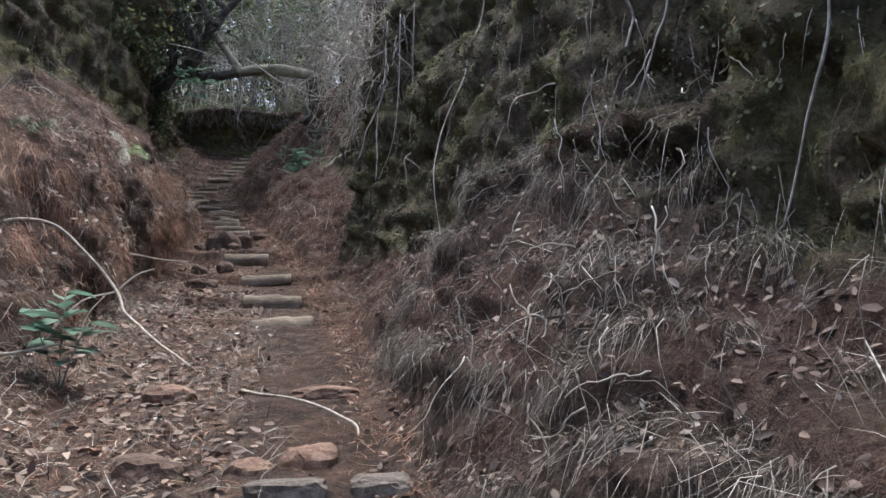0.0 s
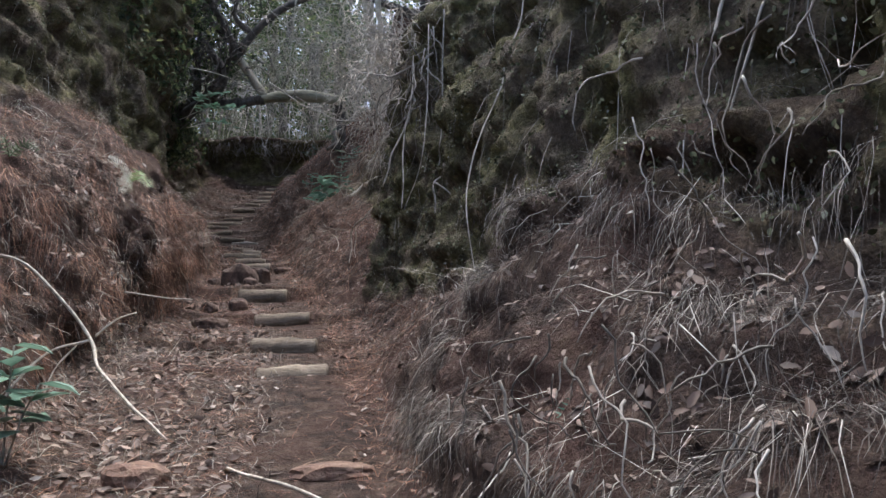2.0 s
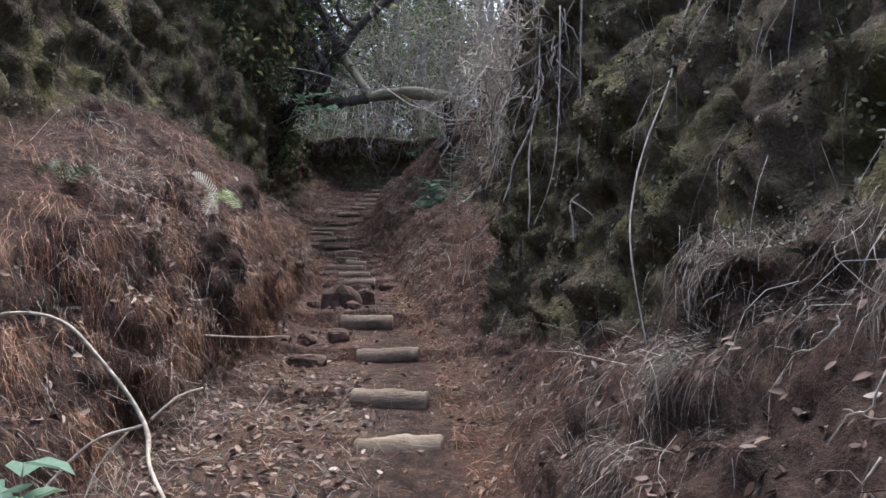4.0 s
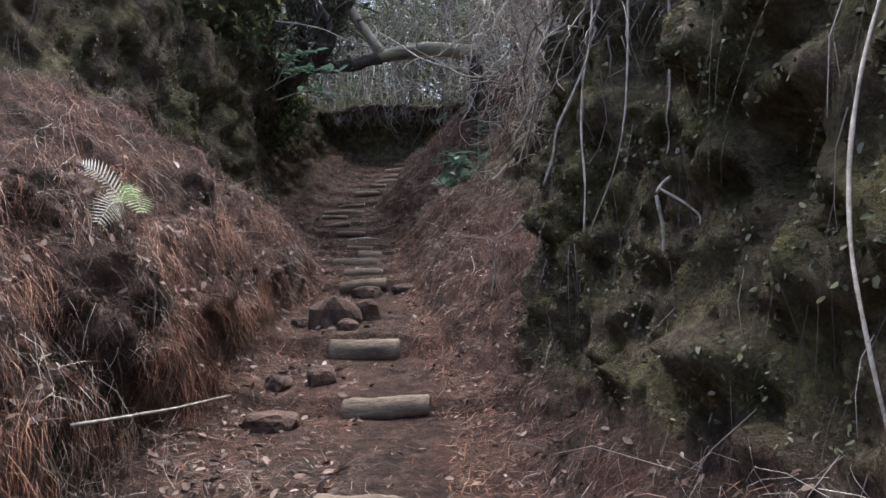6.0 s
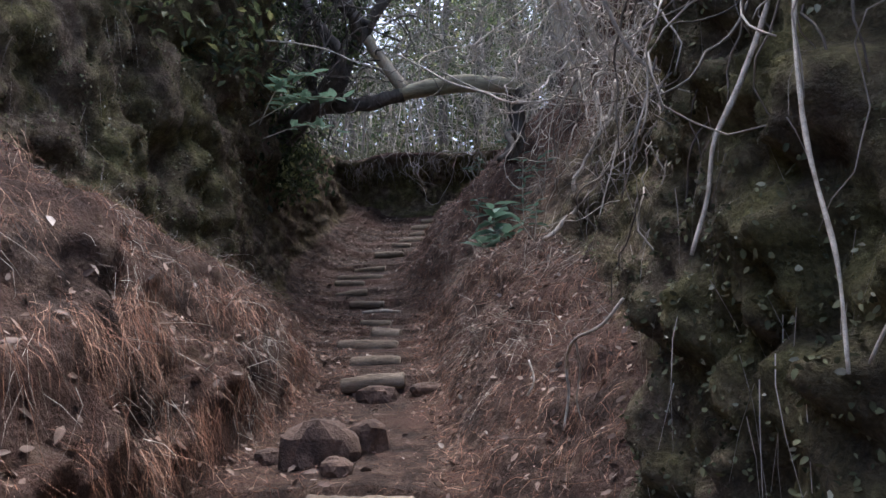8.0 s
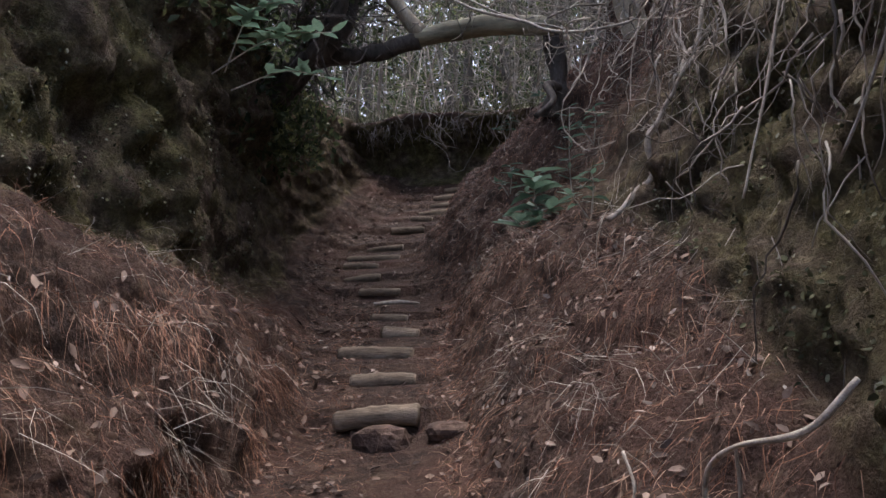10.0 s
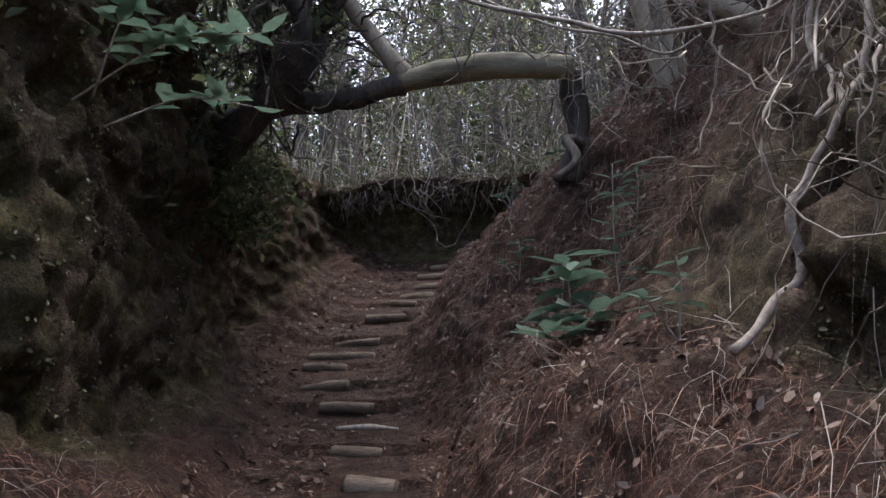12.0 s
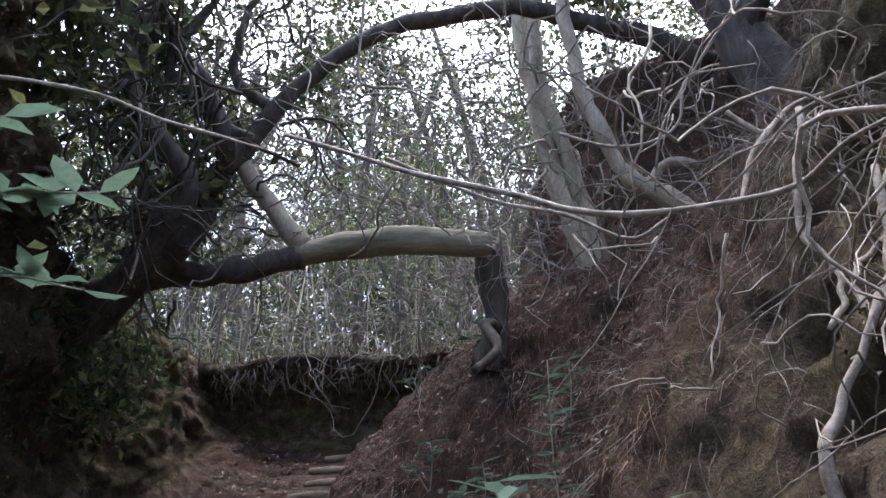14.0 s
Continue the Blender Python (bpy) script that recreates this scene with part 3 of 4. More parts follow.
for k, (x0, x1, y) in enumerate(STEPS):
    log_step(x0, x1, y, k)
stick = limb("stick", [(-2.12, 11.86, 1.79), (-1.85, 11.82, 1.8), (-1.6, 11.8, 1.78)], [0.018, 0.024, 0.016], root_skin, n=12)
tagged(stick, "pale bare stick lying across the path", "stick")


# ---- stones ----
SOIL = np.vstack([s[0][s[2] < 0.5] for s in (EAST, WEST)])


def rest(x, y):
    """The height of the ground at a place on the path or the banks."""
    d = (SOIL[:, 0] - x) ** 2 + (SOIL[:, 1] - y) ** 2
    return float(SOIL[np.argsort(d)[:6], 2].mean())


def stone(place, size, mat, label, seed, turn=0, flat=0.0):
    bm = bmesh.new()
    bmesh.ops.create_icosphere(bm, subdivisions=3, radius=1)
    me = bpy.data.meshes.new("stone")
    bm.to_mesh(me)
    bm.free()
    v = np.array([p.co for p in me.vertices])
    q = np.sign(v) * np.abs(v) ** (0.75 - flat * 0.3)
    q = q * (1 + 0.42 * fbm(v + seed, 0.9, 4) + 0.16 * np.abs(fbm(v + seed, 0.4, 3)))[:, None]
    q = q * np.array(size) / 2
    me.vertices.foreach_set("co", q.ravel())
    me.materials.append(mat)
    me.update()
    ob = new("stone", me)
    ob.matrix_world = pose(place[0], place[1], rest(place[0], place[1]) + size[2] * (0.12 if place[1] > 0.2 else -0.14), 0, 0, turn)
    return tagged(ob, label, "stone")


stone((-0.8, 6.6, 0.42), (0.42, 0.36, 0.4), stone_dark, "dark rough boulder beside a log step", 1, 20)
stone((-0.58, 6.8, 0.52), (0.26, 0.24, 0.28), stone_dark, "small dark rock leaning on the boulder", 2, 50)
stone((-0.62, 6.3, 0.34), (0.2, 0.16, 0.15), stone_dark, "small dark rock at the boulder's foot", 3, 10)
stone((-1.12, 6.6, 0.58), (0.2, 0.16, 0.12), stone_dark, "dark stone half sunk in needles", 4, 70)
stone((-0.93, 8.3, 0.8), (0.34, 0.24, 0.2), stone_dark, "dark stone wedged under a log step", 5, 5)
stone((-0.55, 8.35, 0.82), (0.26, 0.2, 0.12), stone_dark, "flat dark stone beside a step", 6, 15)
stone((-0.55, 5.35, 0.1), (0.22, 0.16, 0.2), stone_dark, "upright brown stone at the path edge", 7, 30)
stone((-0.85, 5.25, 0.12), (0.2, 0.18, 0.14), stone_dark, "brown stone among fallen needles", 8, 80)
stone((-0.7, 4.7, 0.02), (0.34, 0.26, 0.16), stone_dark, "dark clod of earth and stone", 9, 0)
stone((0.98, -0.72, -1.25), (0.24, 0.2, 0.2), stone_red, "ochre block of stone on the path", 10, 12)
stone((0.74, -0.82, -1.28), (0.2, 0.15, 0.14), stone_red, "small ochre stone on the path", 11, 40)
stone((0.92, -1.12, -1.36), (0.3, 0.16, 0.16), stone_grey, "grey squared slab sunk in the path", 12, 3, 1)
stone((1.3, -1.1, -1.36), (0.26, 0.16, 0.16), stone_grey, "grey squared slab edging the path", 13, -4, 1)
stone((0.3, -0.85, -1.26), (0.3, 0.2, 0.2), stone_dark, "brown rock under straw", 14, -30)
stone((0.1, 0.35, -1.0), (0.26, 0.2, 0.14), stone_red, "flat ochre stone among leaves", 15, 30)
stone((0.98, 0.45, -1.06), (0.34, 0.22, 0.08), stone_red, "flat patch of bare ochre rock in the path", 16, 5)


# ---- plants ----
def leafy(name, stems, size, mat, label, category, narrow=0.8, grounded=True):
    """A plant: stems as tubes, each with its leaves round it."""
    base = new(name)
    if grounded:
        dz = rest(stems[0][0][0][0], stems[0][0][0][1]) - stems[0][0][0][2] - 0.02
        stems = [([(x, y, z + dz) for x, y, z in pts], count) for pts, count in stems]
    base.location = stems[0][0][0]
    bpy.context.view_layer.update()
    inv = -Vector(stems[0][0][0])
    for pts, count in stems:
        line = smooth_line(pts if len(pts) > 2 else [pts[0], tuple((np.array(pts[0]) + pts[1]) / 2 + 0.01), pts[1]], 12)
        v, f = tube(line + np.array(inv), [0.006, 0.003], 6)
        held(mesh_object("stem", v, f, vine_skin), base)
        for k in range(count):
            s = 1 - (k / max(count, 1)) * 0.7
            p = line[min(int(s * 11), 11)]
            a = k * 2.4 + rng.uniform(-0.4, 0.4)
            d = np.array((math.cos(a), math.sin(a), rng.uniform(-0.25, 0.45)))
            ob = leaves("leaf", np.array([p]) + np.array(inv), d[None], np.array([[0, 0, 1.0]]) + 0.3 * d[None], size, mat, rng, narrow, kind="")
            held(ob, base)
    return tagged(base, label, category)


leafy("seedling", [([(-0.55, 0.42, -0.9), (-0.55, 0.42, -0.6), (-0.53, 0.4, -0.32)], 11), ([(-0.55, 0.42, -0.88), (-0.66, 0.44, -0.62), (-0.72, 0.42, -0.44)], 8),
                   ([(-0.54, 0.42, -0.88), (-0.46, 0.38, -0.66), (-0.38, 0.36, -0.5)], 8)],
      (0.15, 0.25), glossy_leaf, "blue-green broadleaf seedling among dry twigs", "plant", 1.25)
leafy("shrub", [([(-0.2, 10.3, 2.15), (-0.18, 10.3, 2.42), (-0.2, 10.3, 2.7)], 18), ([(-0.2, 10.1, 2.2), (-0.08, 10.1, 2.3), (0.0, 10.08, 2.36)], 7),
                ([(-0.2, 10.1, 2.15), (-0.28, 10.08, 2.2), (-0.33, 10.05, 2.24)], 6)],
      (0.2, 0.32), glossy_leaf, "glossy green shrub on the leafy slope", "shrub", 0.75)
leafy("shrub", [([(0.12, 10.7, 2.75), (0.1, 10.7, 3.2), (0.12, 10.72, 3.75)], 22), ([(0.12, 10.7, 2.8), (0.22, 10.7, 2.95), (0.3, 10.66, 3.05)], 9)],
      (0.09, 0.17), glossy_leaf, "slender upright shrub with narrow leaves", "shrub", 0.5)
leafy("overhanging_branch", [([(-2.3, 8.7, 3.3), (-1.8, 8.65, 3.5), (-1.35, 8.6, 3.46)], 30), ([(-2.2, 8.7, 3.3), (-1.9, 8.5, 3.62), (-1.6, 8.45, 3.66)], 22),
                             ([(-2.2, 8.8, 3.2), (-1.8, 8.8, 3.3), (-1.5, 8.85, 3.25)], 12)],
      (0.1, 0.19), glossy_leaf, "green leafy branch leaning out from the wall", "branch", 0.75, False)
for k, (x, y, z) in enumerate([(0.3, 9.3, 2.45), (-0.7, 12.6, 2.9), (-0.2, 12.9, 3.4), (0.3, 11.6, 3.4), (-0.9, 14.2, 3.6), (-0.3, 11.9, 2.9)]):
    leafy("undergrowth_plant", [([(x, y, z - 0.1), (x + 0.03, y, z + 0.15), (x + 0.02, y - 0.02, z + 0.3)], 10), ([(x, y, z - 0.08), (x - 0.1, y, z + 0.08), (x - 0.15, y - 0.03, z + 0.12)], 7)],
          (0.09, 0.17), glossy_leaf, "small green plant rooted in the slope", "plant", 0.6)


def frond(parent, root, tip, droop, mat, pairs, width, label):
    """A fern frond: a midrib with tapering leaflets in pairs."""
    a, b = np.array(root, float), np.array(tip, float)
    line = smooth_line([a, (a + b) / 2 + np.array((0, 0, droop)), b], pairs + 2)
    v, f = tube(line, [0.004, 0.0015], 5)
    d = unit(np.gradient(line, axis=0))
    toward = unit(np.array((0.75, -0.75, 0.35)))
    for k in range(1, pairs + 1):
        s = k / (pairs + 1)
        w = width * math.sin(math.pi * min(0.15 + s * 0.85, 1)) ** 0.7 + 0.012
        side = unit(np.cross(d[k], toward))
        for sg in (-1, 1):
            out = unit(side * sg + 0.45 * d[k])
            n0 = len(v)
            h = 0.2 * np.linalg.norm(line[1] - line[0]) * d[k]
            p = line[k]
            v += [tuple(p - h), tuple(p + out * w * 0.5 - h * 1.1 - toward * 0.004), tuple(p + out * w - toward * 0.012), tuple(p + out * w * 0.5 + h * 0.8 - toward * 0.004), tuple(p + h * 0.8)]
            f += [(n0, n0 + 1, n0 + 3, n0 + 4), (n0 + 1, n0 + 2, n0 + 3)]
    ob = mesh_object("frond", v, f, mat, False)
    return held(ob, parent, label)


fern = new("fern")
tagged(fern, "small fern with pale dry and green fronds on the bank", "fern")
frond(fern, (-1.31, 3.99, 1.17), (-1.5, 3.86, 1.38), 0.03, fern_pale, 15, 0.095, "bleached frond")
frond(fern, (-1.31, 3.99, 1.17), (-1.32, 3.76, 1.01), 0.05, fern_pale, 15, 0.1, "bleached frond")
frond(fern, (-1.31, 3.99, 1.17), (-1.05, 3.75, 1.06), 0.07, fern_leaf, 15, 0.11, "green frond")
frond(fern, (-1.31, 3.99, 1.17), (-1.12, 3.78, 1.16), 0.08, fern_leaf, 10, 0.07, "green frond")
fern = new("fern")
tagged(fern, "single green fern frond arching from the bank", "fern")
frond(fern, (2.06, -0.86, -0.76), (1.8, -0.98, -0.74), 0.07, glossy_leaf, 14, 0.035, "")
for x, y, z in ((-1.62, 3.2, 0.6), (-1.5, 2.1, 0.9)):
    fern = new("fern")
    tagged(fern, "small dull green fern on the bank", "fern")
    for k in range(4):
        a = k * 1.6 + x
        frond(fern, (x, y, z), (x + 0.2 * math.cos(a), y + 0.2 * math.sin(a), z + 0.05), 0.08, fern_dull, 10, 0.045, "")


# ---- dry twigs, vines and roots ----
SKIN = [(s[0].reshape(-1, 3), s[1].reshape(-1, 3)) for s in (EAST, WEST)]


def strand(name, pts, r, label, mat=vine_skin, wander=0.03, n=40, category="vine", seg=7):
    """A thin woody strand, kept clear of the ground that it hangs before."""
    line = smooth_line(pts, n)
    line = line + wander * np.stack([fbm(line + 31.0 * k, 0.35, 3) for k in range(3)], 1)
    for V, N in SKIN:
        for k, p in enumerate(line):
            d = ((V - p) ** 2).sum(1)
            m = int(d.argmin())
            deep = float((p - V[m]) @ N[m])
            if d[m] < 0.5 and deep < r * 1.3:
                line[k] = p + min(r * 1.3 - deep, 0.22) * N[m]
    for _ in range(2):
        line[1:-1] = 0.5 * line[1:-1] + 0.25 * (line[:-2] + line[2:])
    v, f = tube(line, [r, r * 0.95, r * 0.85, r * 0.6], seg, 0.5)
    return tagged(mesh_object(name, v, f, mat), label, category)


twig = new("dry_twig")
tagged(twig, "pale dry branching twig arching over the straw", "twig")
limb("stem", [(-1.5, 1.3, -0.3), (-1.38, 1.3, 0.01), (-1.2, 1.3, 0.08), (-0.95, 1.3, 0.03), (-0.72, 1.3, -0.18), (-0.52, 1.28, -0.42), (-0.4, 1.1, -0.58), (-0.1, 0.75, -0.76), (0.2, 0.42, -0.93)], [0.007, 0.009, 0.01, 0.006], root_skin, twig, n=40, wander=0.015)
limb("branch", [(-0.52, 1.3, -0.42), (-0.72, 1.2, -0.5), (-0.88, 1.1, -0.72), (-0.92, 1.05, -0.95)], [0.009, 0.005], root_skin, twig, wander=0.015)
limb("branch", [(-0.5, 1.3, -0.4), (-0.4, 1.35, -0.3), (-0.3, 1.4, -0.26)], [0.007, 0.003], root_skin, twig, wander=0.015)
limb("branch", [(-0.6, 1.28, -0.45), (-0.68, 1.2, -0.6), (-0.7, 1.1, -0.78)], [0.006, 0.003], root_skin, twig, wander=0.02)
strand("dry_twig", [(-1.4, 1.45, 0.0), (-1.3, 1.42, -0.25), (-1.16, 1.4, -0.52)], 0.008, "pale dry twig stuck in the bank", root_skin, 0.01, 16, "twig")
strand("dry_twig", [(-1.25, 0.35, -0.8), (-0.85, 0.3, -0.83), (-0.52, 0.3, -0.78)], 0.012, "thick pale twig lying on straw", root_skin, 0.02, 20, "twig")
strand("dry_twig", [(0.5, 0.4, -1.06), (0.9, -0.1, -1.1), (1.15, -0.35, -1.16), (1.2, -0.55, -1.2)], 0.008, "pale twig curving across the path", root_skin, 0.03, 24, "twig")
strand("dry_twig", [(-1.0, 3.1, 0.02), (-0.87, 3.65, 0.03), (-0.74, 4.2, 0.05)], 0.009, "straight brown stick lying in needles", vine_skin, 0.01, 20, "stick")

strand("hanging_vine", [(2.35, 2.3, 2.6), (2.08, 2.0, 1.57), (1.86, 1.8, 1.06), (1.75, 1.65, 0.71), (1.72, 1.5, 0.41), (1.77, 1.4, -0.04)], 0.0062, "long thin pale vine hanging down the mossy wall", root_skin, 0.012)
strand("hanging_vine", [(1.42, 4.4, 2.9), (1.37, 4.2, 2.07), (1.31, 4.1, 1.73), (1.29, 4.0, 1.4), (1.3, 3.9, 1.13), (1.28, 3.86, 0.9)], 0.0068, "grey vine hanging straight down the wall", root_skin, 0.012)
strand("hanging_vine", [(1.54, 3.75, 2.7), (1.52, 3.7, 1.87), (1.48, 3.65, 1.42), (1.42, 3.75, 1.15), (1.32, 3.85, 0.92)], 0.0055, "thin vine hanging with a hooked end", root_skin, 0.012)
strand("hanging_vine", [(1.66, 3.2, 2.6), (1.64, 3.2, 1.64), (1.62, 3.2, 1.14)], 0.007, "thin vine hanging freely before the rock", vine_skin, 0.008)
strand("hanging_root", [(1.75, 3.3, 1.12), (1.57, 3.2, 1.0), (1.58, 3.2, 0.85), (1.58, 3.2, 0.72)], 0.009, "short pale root hanging from the rock", root_skin, 0.01, 20, "root")
strand("hanging_root", [(1.57, 3.2, 1.0), (1.7, 3.15, 0.9), (1.74, 3.1, 0.8)], 0.006, "thin root splaying from the rock", root_skin, 0.015, 16, "root")
strand("exposed_root", [(0.92, 5.55, 1.24), (0.82, 5.6, 1.13), (0.7, 5.75, 1.08), (0.65, 5.95, 0.98), (0.66, 6.0, 0.82), (0.63, 6.0, 0.65)], 0.008, "forked pale root on the wall's corner", root_skin, 0.012, 36, "root")
strand("exposed_root", [(0.7, 5.75, 1.08), (0.72, 5.85, 0.95), (0.7, 5.92, 0.8), (0.72, 5.95, 0.7)], 0.005, "thin pale root beside a forked root", root_skin, 0.012, 24, "root")
strand("exposed_root", [(0.45, 6.25, 1.0), (0.48, 6.2, 0.9), (0.44, 6.2, 0.82)], 0.007, "short pale root end on the slope", root_skin, 0.01, 14, "root")
strand("exposed_root", [(0.42, 8.7, 2.06), (0.6, 8.8, 2.2), (0.72, 8.82, 2.34), (0.74, 8.84, 2.5), (0.73, 8.85, 2.62), (0.79, 8.85, 2.73), (0.84, 8.85, 2.87), (0.97, 8.85, 3.0), (1.01, 8.85, 3.2), (1.1, 8.9, 3.5)], 0.02, "thick pale root winding down the bank", root_skin, 0.07, 60, "root", 9)
strand("exposed_root", [(1.5, 9.1, 4.0), (1.4, 9.05, 3.68), (1.29, 9.05, 3.43), (1.15, 9.03, 3.28), (1.04, 9.02, 3.2), (1.03, 9.0, 3.1), (1.07, 8.98, 3.03), (1.12, 8.95, 2.9)], 0.015, "twisted pale root on the dark wall", root_skin, 0.07, 50, "root")
strand("exposed_root", [(1.06, 9.2, 3.95), (0.99, 9.2, 3.76), (0.97, 9.2, 3.61), (0.93, 9.15, 3.4), (0.97, 9.1, 3.28), (0.95, 9.05, 3.16), (0.84, 9.0, 3.02)], 0.016, "knotted pale root running down the wall", root_skin, 0.07, 50, "root")
strand("exposed_root", [(0.86, 9.4, 4.1), (0.94, 9.4, 4.02), (1.01, 9.4, 3.99), (1.14, 9.4, 4.11), (1.3, 9.45, 4.2)], 0.014, "looped pale root above the wall", root_skin, 0.02, 30, "root")
strand("exposed_root", [(1.05, 9.35, 4.02), (0.9, 9.3, 3.86), (0.84, 9.3, 3.72), (0.78, 9.25, 3.6)], 0.014, "pale root end with fine tips", root_skin, 0.02, 24, "root")
strand("climbing_vine", [(-1.07, 9.6, 4.28), (-0.73, 9.3, 3.98), (-0.41, 9.0, 3.67), (-0.07, 8.9, 3.51), (0.07, 8.8, 3.4), (0.26, 8.7, 3.31), (0.63, 8.5, 3.26), (0.7, 8.2, 3.25), (0.85, 7.6, 3.06)], 0.011, "long grey vine slung across the ravine", vine_skin, 0.01, 60)
strand("climbing_vine", [(-0.55, 9.25, 3.9), (-0.17, 9.2, 3.66), (0.11, 9.2, 3.58), (0.34, 9.2, 3.46), (0.5, 9.25, 3.56)], 0.008, "thin grey vine slung below another", vine_skin, 0.01, 36)
strand("climbing_vine", [(-0.61, 9.4, 5.9), (-0.67, 9.4, 4.86), (-0.7, 9.4, 4.44), (-0.63, 9.4, 4.36), (-0.47, 9.4, 4.33), (-0.28, 9.4, 4.16), (-0.23, 9.4, 4.01), (-0.23, 9.4, 3.84)], 0.007, "thin vine looping down from the branches", vine_skin, 0.01, 50)
strand("climbing_vine", [(0.17, 9.5, 4.12), (0.35, 9.5, 4.04), (0.54, 9.5, 4.04), (0.69, 9.5, 4.14), (0.76, 9.5, 4.36), (1.1, 9.55, 4.44)], 0.008, "grey vine curving up to the bank", vine_skin, 0.012, 36)
strand("climbing_vine", [(-2.3, 9.0, 4.3), (-1.97, 9.0, 4.23), (-1.63, 9.0, 4.13), (-1.37, 9.0, 3.99), (-1.0, 9.05, 3.86)], 0.009, "straight grey twig leaning out from the wall", vine_skin, 0.01, 30)
strand("climbing_vine", [(1.24, 8.6, 5.2), (1.22, 8.6, 4.43), (1.21, 8.6, 4.1), (1.09, 8.6, 3.68)], 0.009, "pale root dangling from the overhang", root_skin, 0.02, 36)
strand("climbing_vine", [(1.49, 8.6, 4.82), (1.3, 8.6, 4.64), (1.1, 8.6, 4.3), (0.97, 8.6, 4.06)], 0.009, "pale root hanging at the overhang's edge", root_skin, 0.03, 36)
strand("climbing_vine", [(1.6, 8.8, 4.9), (1.0, 9.0, 4.5), (0.6, 9.2, 4.05), (0.5, 9.3, 3.7)], 0.007, "thin vine slanting down over the bank", vine_skin, 0.05, 40)
strand("climbing_vine", [(1.7, 8.2, 4.2), (1.25, 8.5, 3.75), (0.9, 8.8, 3.7), (0.6, 9.1, 3.5)], 0.007, "thin grey vine leaving the wall", vine_skin, 0.05, 40)
strand("climbing_vine", [(1.35, 6.6, 3.7), (1.2, 6.5, 2.9), (1.0, 6.4, 2.3), (0.85, 6.3, 1.75)], 0.0065, "pale vine hanging down the bank", root_skin, 0.04, 40)
strand("climbing_vine", [(1.5, 5.2, 3.2), (1.35, 5.0, 2.5), (1.1, 5.3, 2.2), (0.95, 5.6, 1.7)], 0.0065, "grey vine bent against the wall", vine_skin, 0.04, 40)
strand("climbing_vine", [(1.6, 4.2, 2.6), (1.2, 4.6, 2.5), (0.9, 5.2, 2.75), (0.6, 5.8, 3.1)], 0.01, "grey branch reaching out of the wall top", vine_skin, 0.05, 40)
strand("exposed_root", [(1.5, 4.6, 2.75), (1.68, 4.6, 2.8), (1.76, 4.6, 2.64), (1.72, 4.6, 2.47), (1.83, 4.6, 2.4), (2.0, 4.65, 2.43)], 0.012, "curled white root on the upper wall", root_skin, 0.03, 40, "root")
strand("exposed_root", [(2.2, 4.6, 3.2), (1.98, 4.6, 2.7), (1.8, 4.6, 2.35), (1.72, 4.6, 2.11), (1.8, 4.6, 1.96), (2.1, 4.65, 1.93)], 0.009, "long pale root bending along the wall", root_skin, 0.03, 40, "root")
strand("exposed_root", [(0.84, 5.5, 3.05), (0.9, 5.5, 2.62), (1.03, 5.5, 2.32), (1.2, 5.5, 2.2)], 0.014, "smooth grey branch bent under the wall top", vine_skin, 0.02, 30, "root")
strand("exposed_root", [(1.1, 5.0, 2.3), (1.14, 5.2, 2.49), (1.19, 5.2, 2.72), (1.45, 5.25, 2.85)], 0.016, "hooked pale branch on the wall top", root_skin, 0.02, 30, "root")
strand("exposed_root", [(0.95, 5.5, 2.96), (1.06, 5.5, 2.61), (1.25, 5.5, 2.41), (1.4, 5.5, 2.35)], 0.012, "grey branch curving into the wall", vine_skin, 0.02, 30, "root")
strand("hanging_vine", [(1.64, 4.6, 2.4), (1.49, 4.6, 2.3), (1.41, 4.55, 2.11), (1.25, 4.5, 1.77), (1.16, 4.5, 1.6), (1.13, 4.5, 1.43), (1.07, 4.5, 1.25)], 0.01, "pale root hanging out from the wall", root_skin, 0.015, 40)
strand("hanging_root", [(2.75, -0.75, 1.2), (2.72, -0.72, 0.9), (2.62, -0.68, 0.6), (2.55, -0.62, 0.35)], 0.007, "pale root on the mossy wall", root_skin, 0.02, 30, "root")
strand("hanging_root", [(2.65, -0.45, 1.1), (2.62, -0.48, 0.85), (2.58, -0.45, 0.62)], 0.008, "short pale root stub on the wall", root_skin, 0.02, 24, "root")
strand("hanging_vine", [(2.82, -1.9, 1.1), (2.78, -1.92, 0.31), (2.74, -1.85, 0.0), (2.66, -1.8, -0.38)], 0.006, "grey vine hanging before the bank", vine_skin, 0.02, 40)


def tangle(name, regions, count, length, r, mat, label, category, hang, seed, seg=4, steps=12):
    """Many thin wandering strands as one mass. regions: (low corner, high corner)."""
    g = np.random.default_rng(seed)
    v, f = [], []
    for k in range(count):
        lo, hi = regions[k % len(regions)]
        p = np.array(lo) + g.random(3) * (np.array(hi) - np.array(lo))
        d = unit(g.normal(size=3) + np.array((-0.3, 0, -hang)))
        L = g.uniform(*length)
        line = [p]
        for s in range(steps):
            d = unit(d + 0.35 * g.normal(size=3) + np.array((0, 0, -0.12 * hang)))
            line.append(line[-1] + d * L / steps)
        rr = g.uniform(*r)
        tube(np.array(line), [rr, rr * 0.4], seg, 0, 0, v, f)
    return tagged(mesh_object(name, v, f, mat), label, category, kind="stuff")


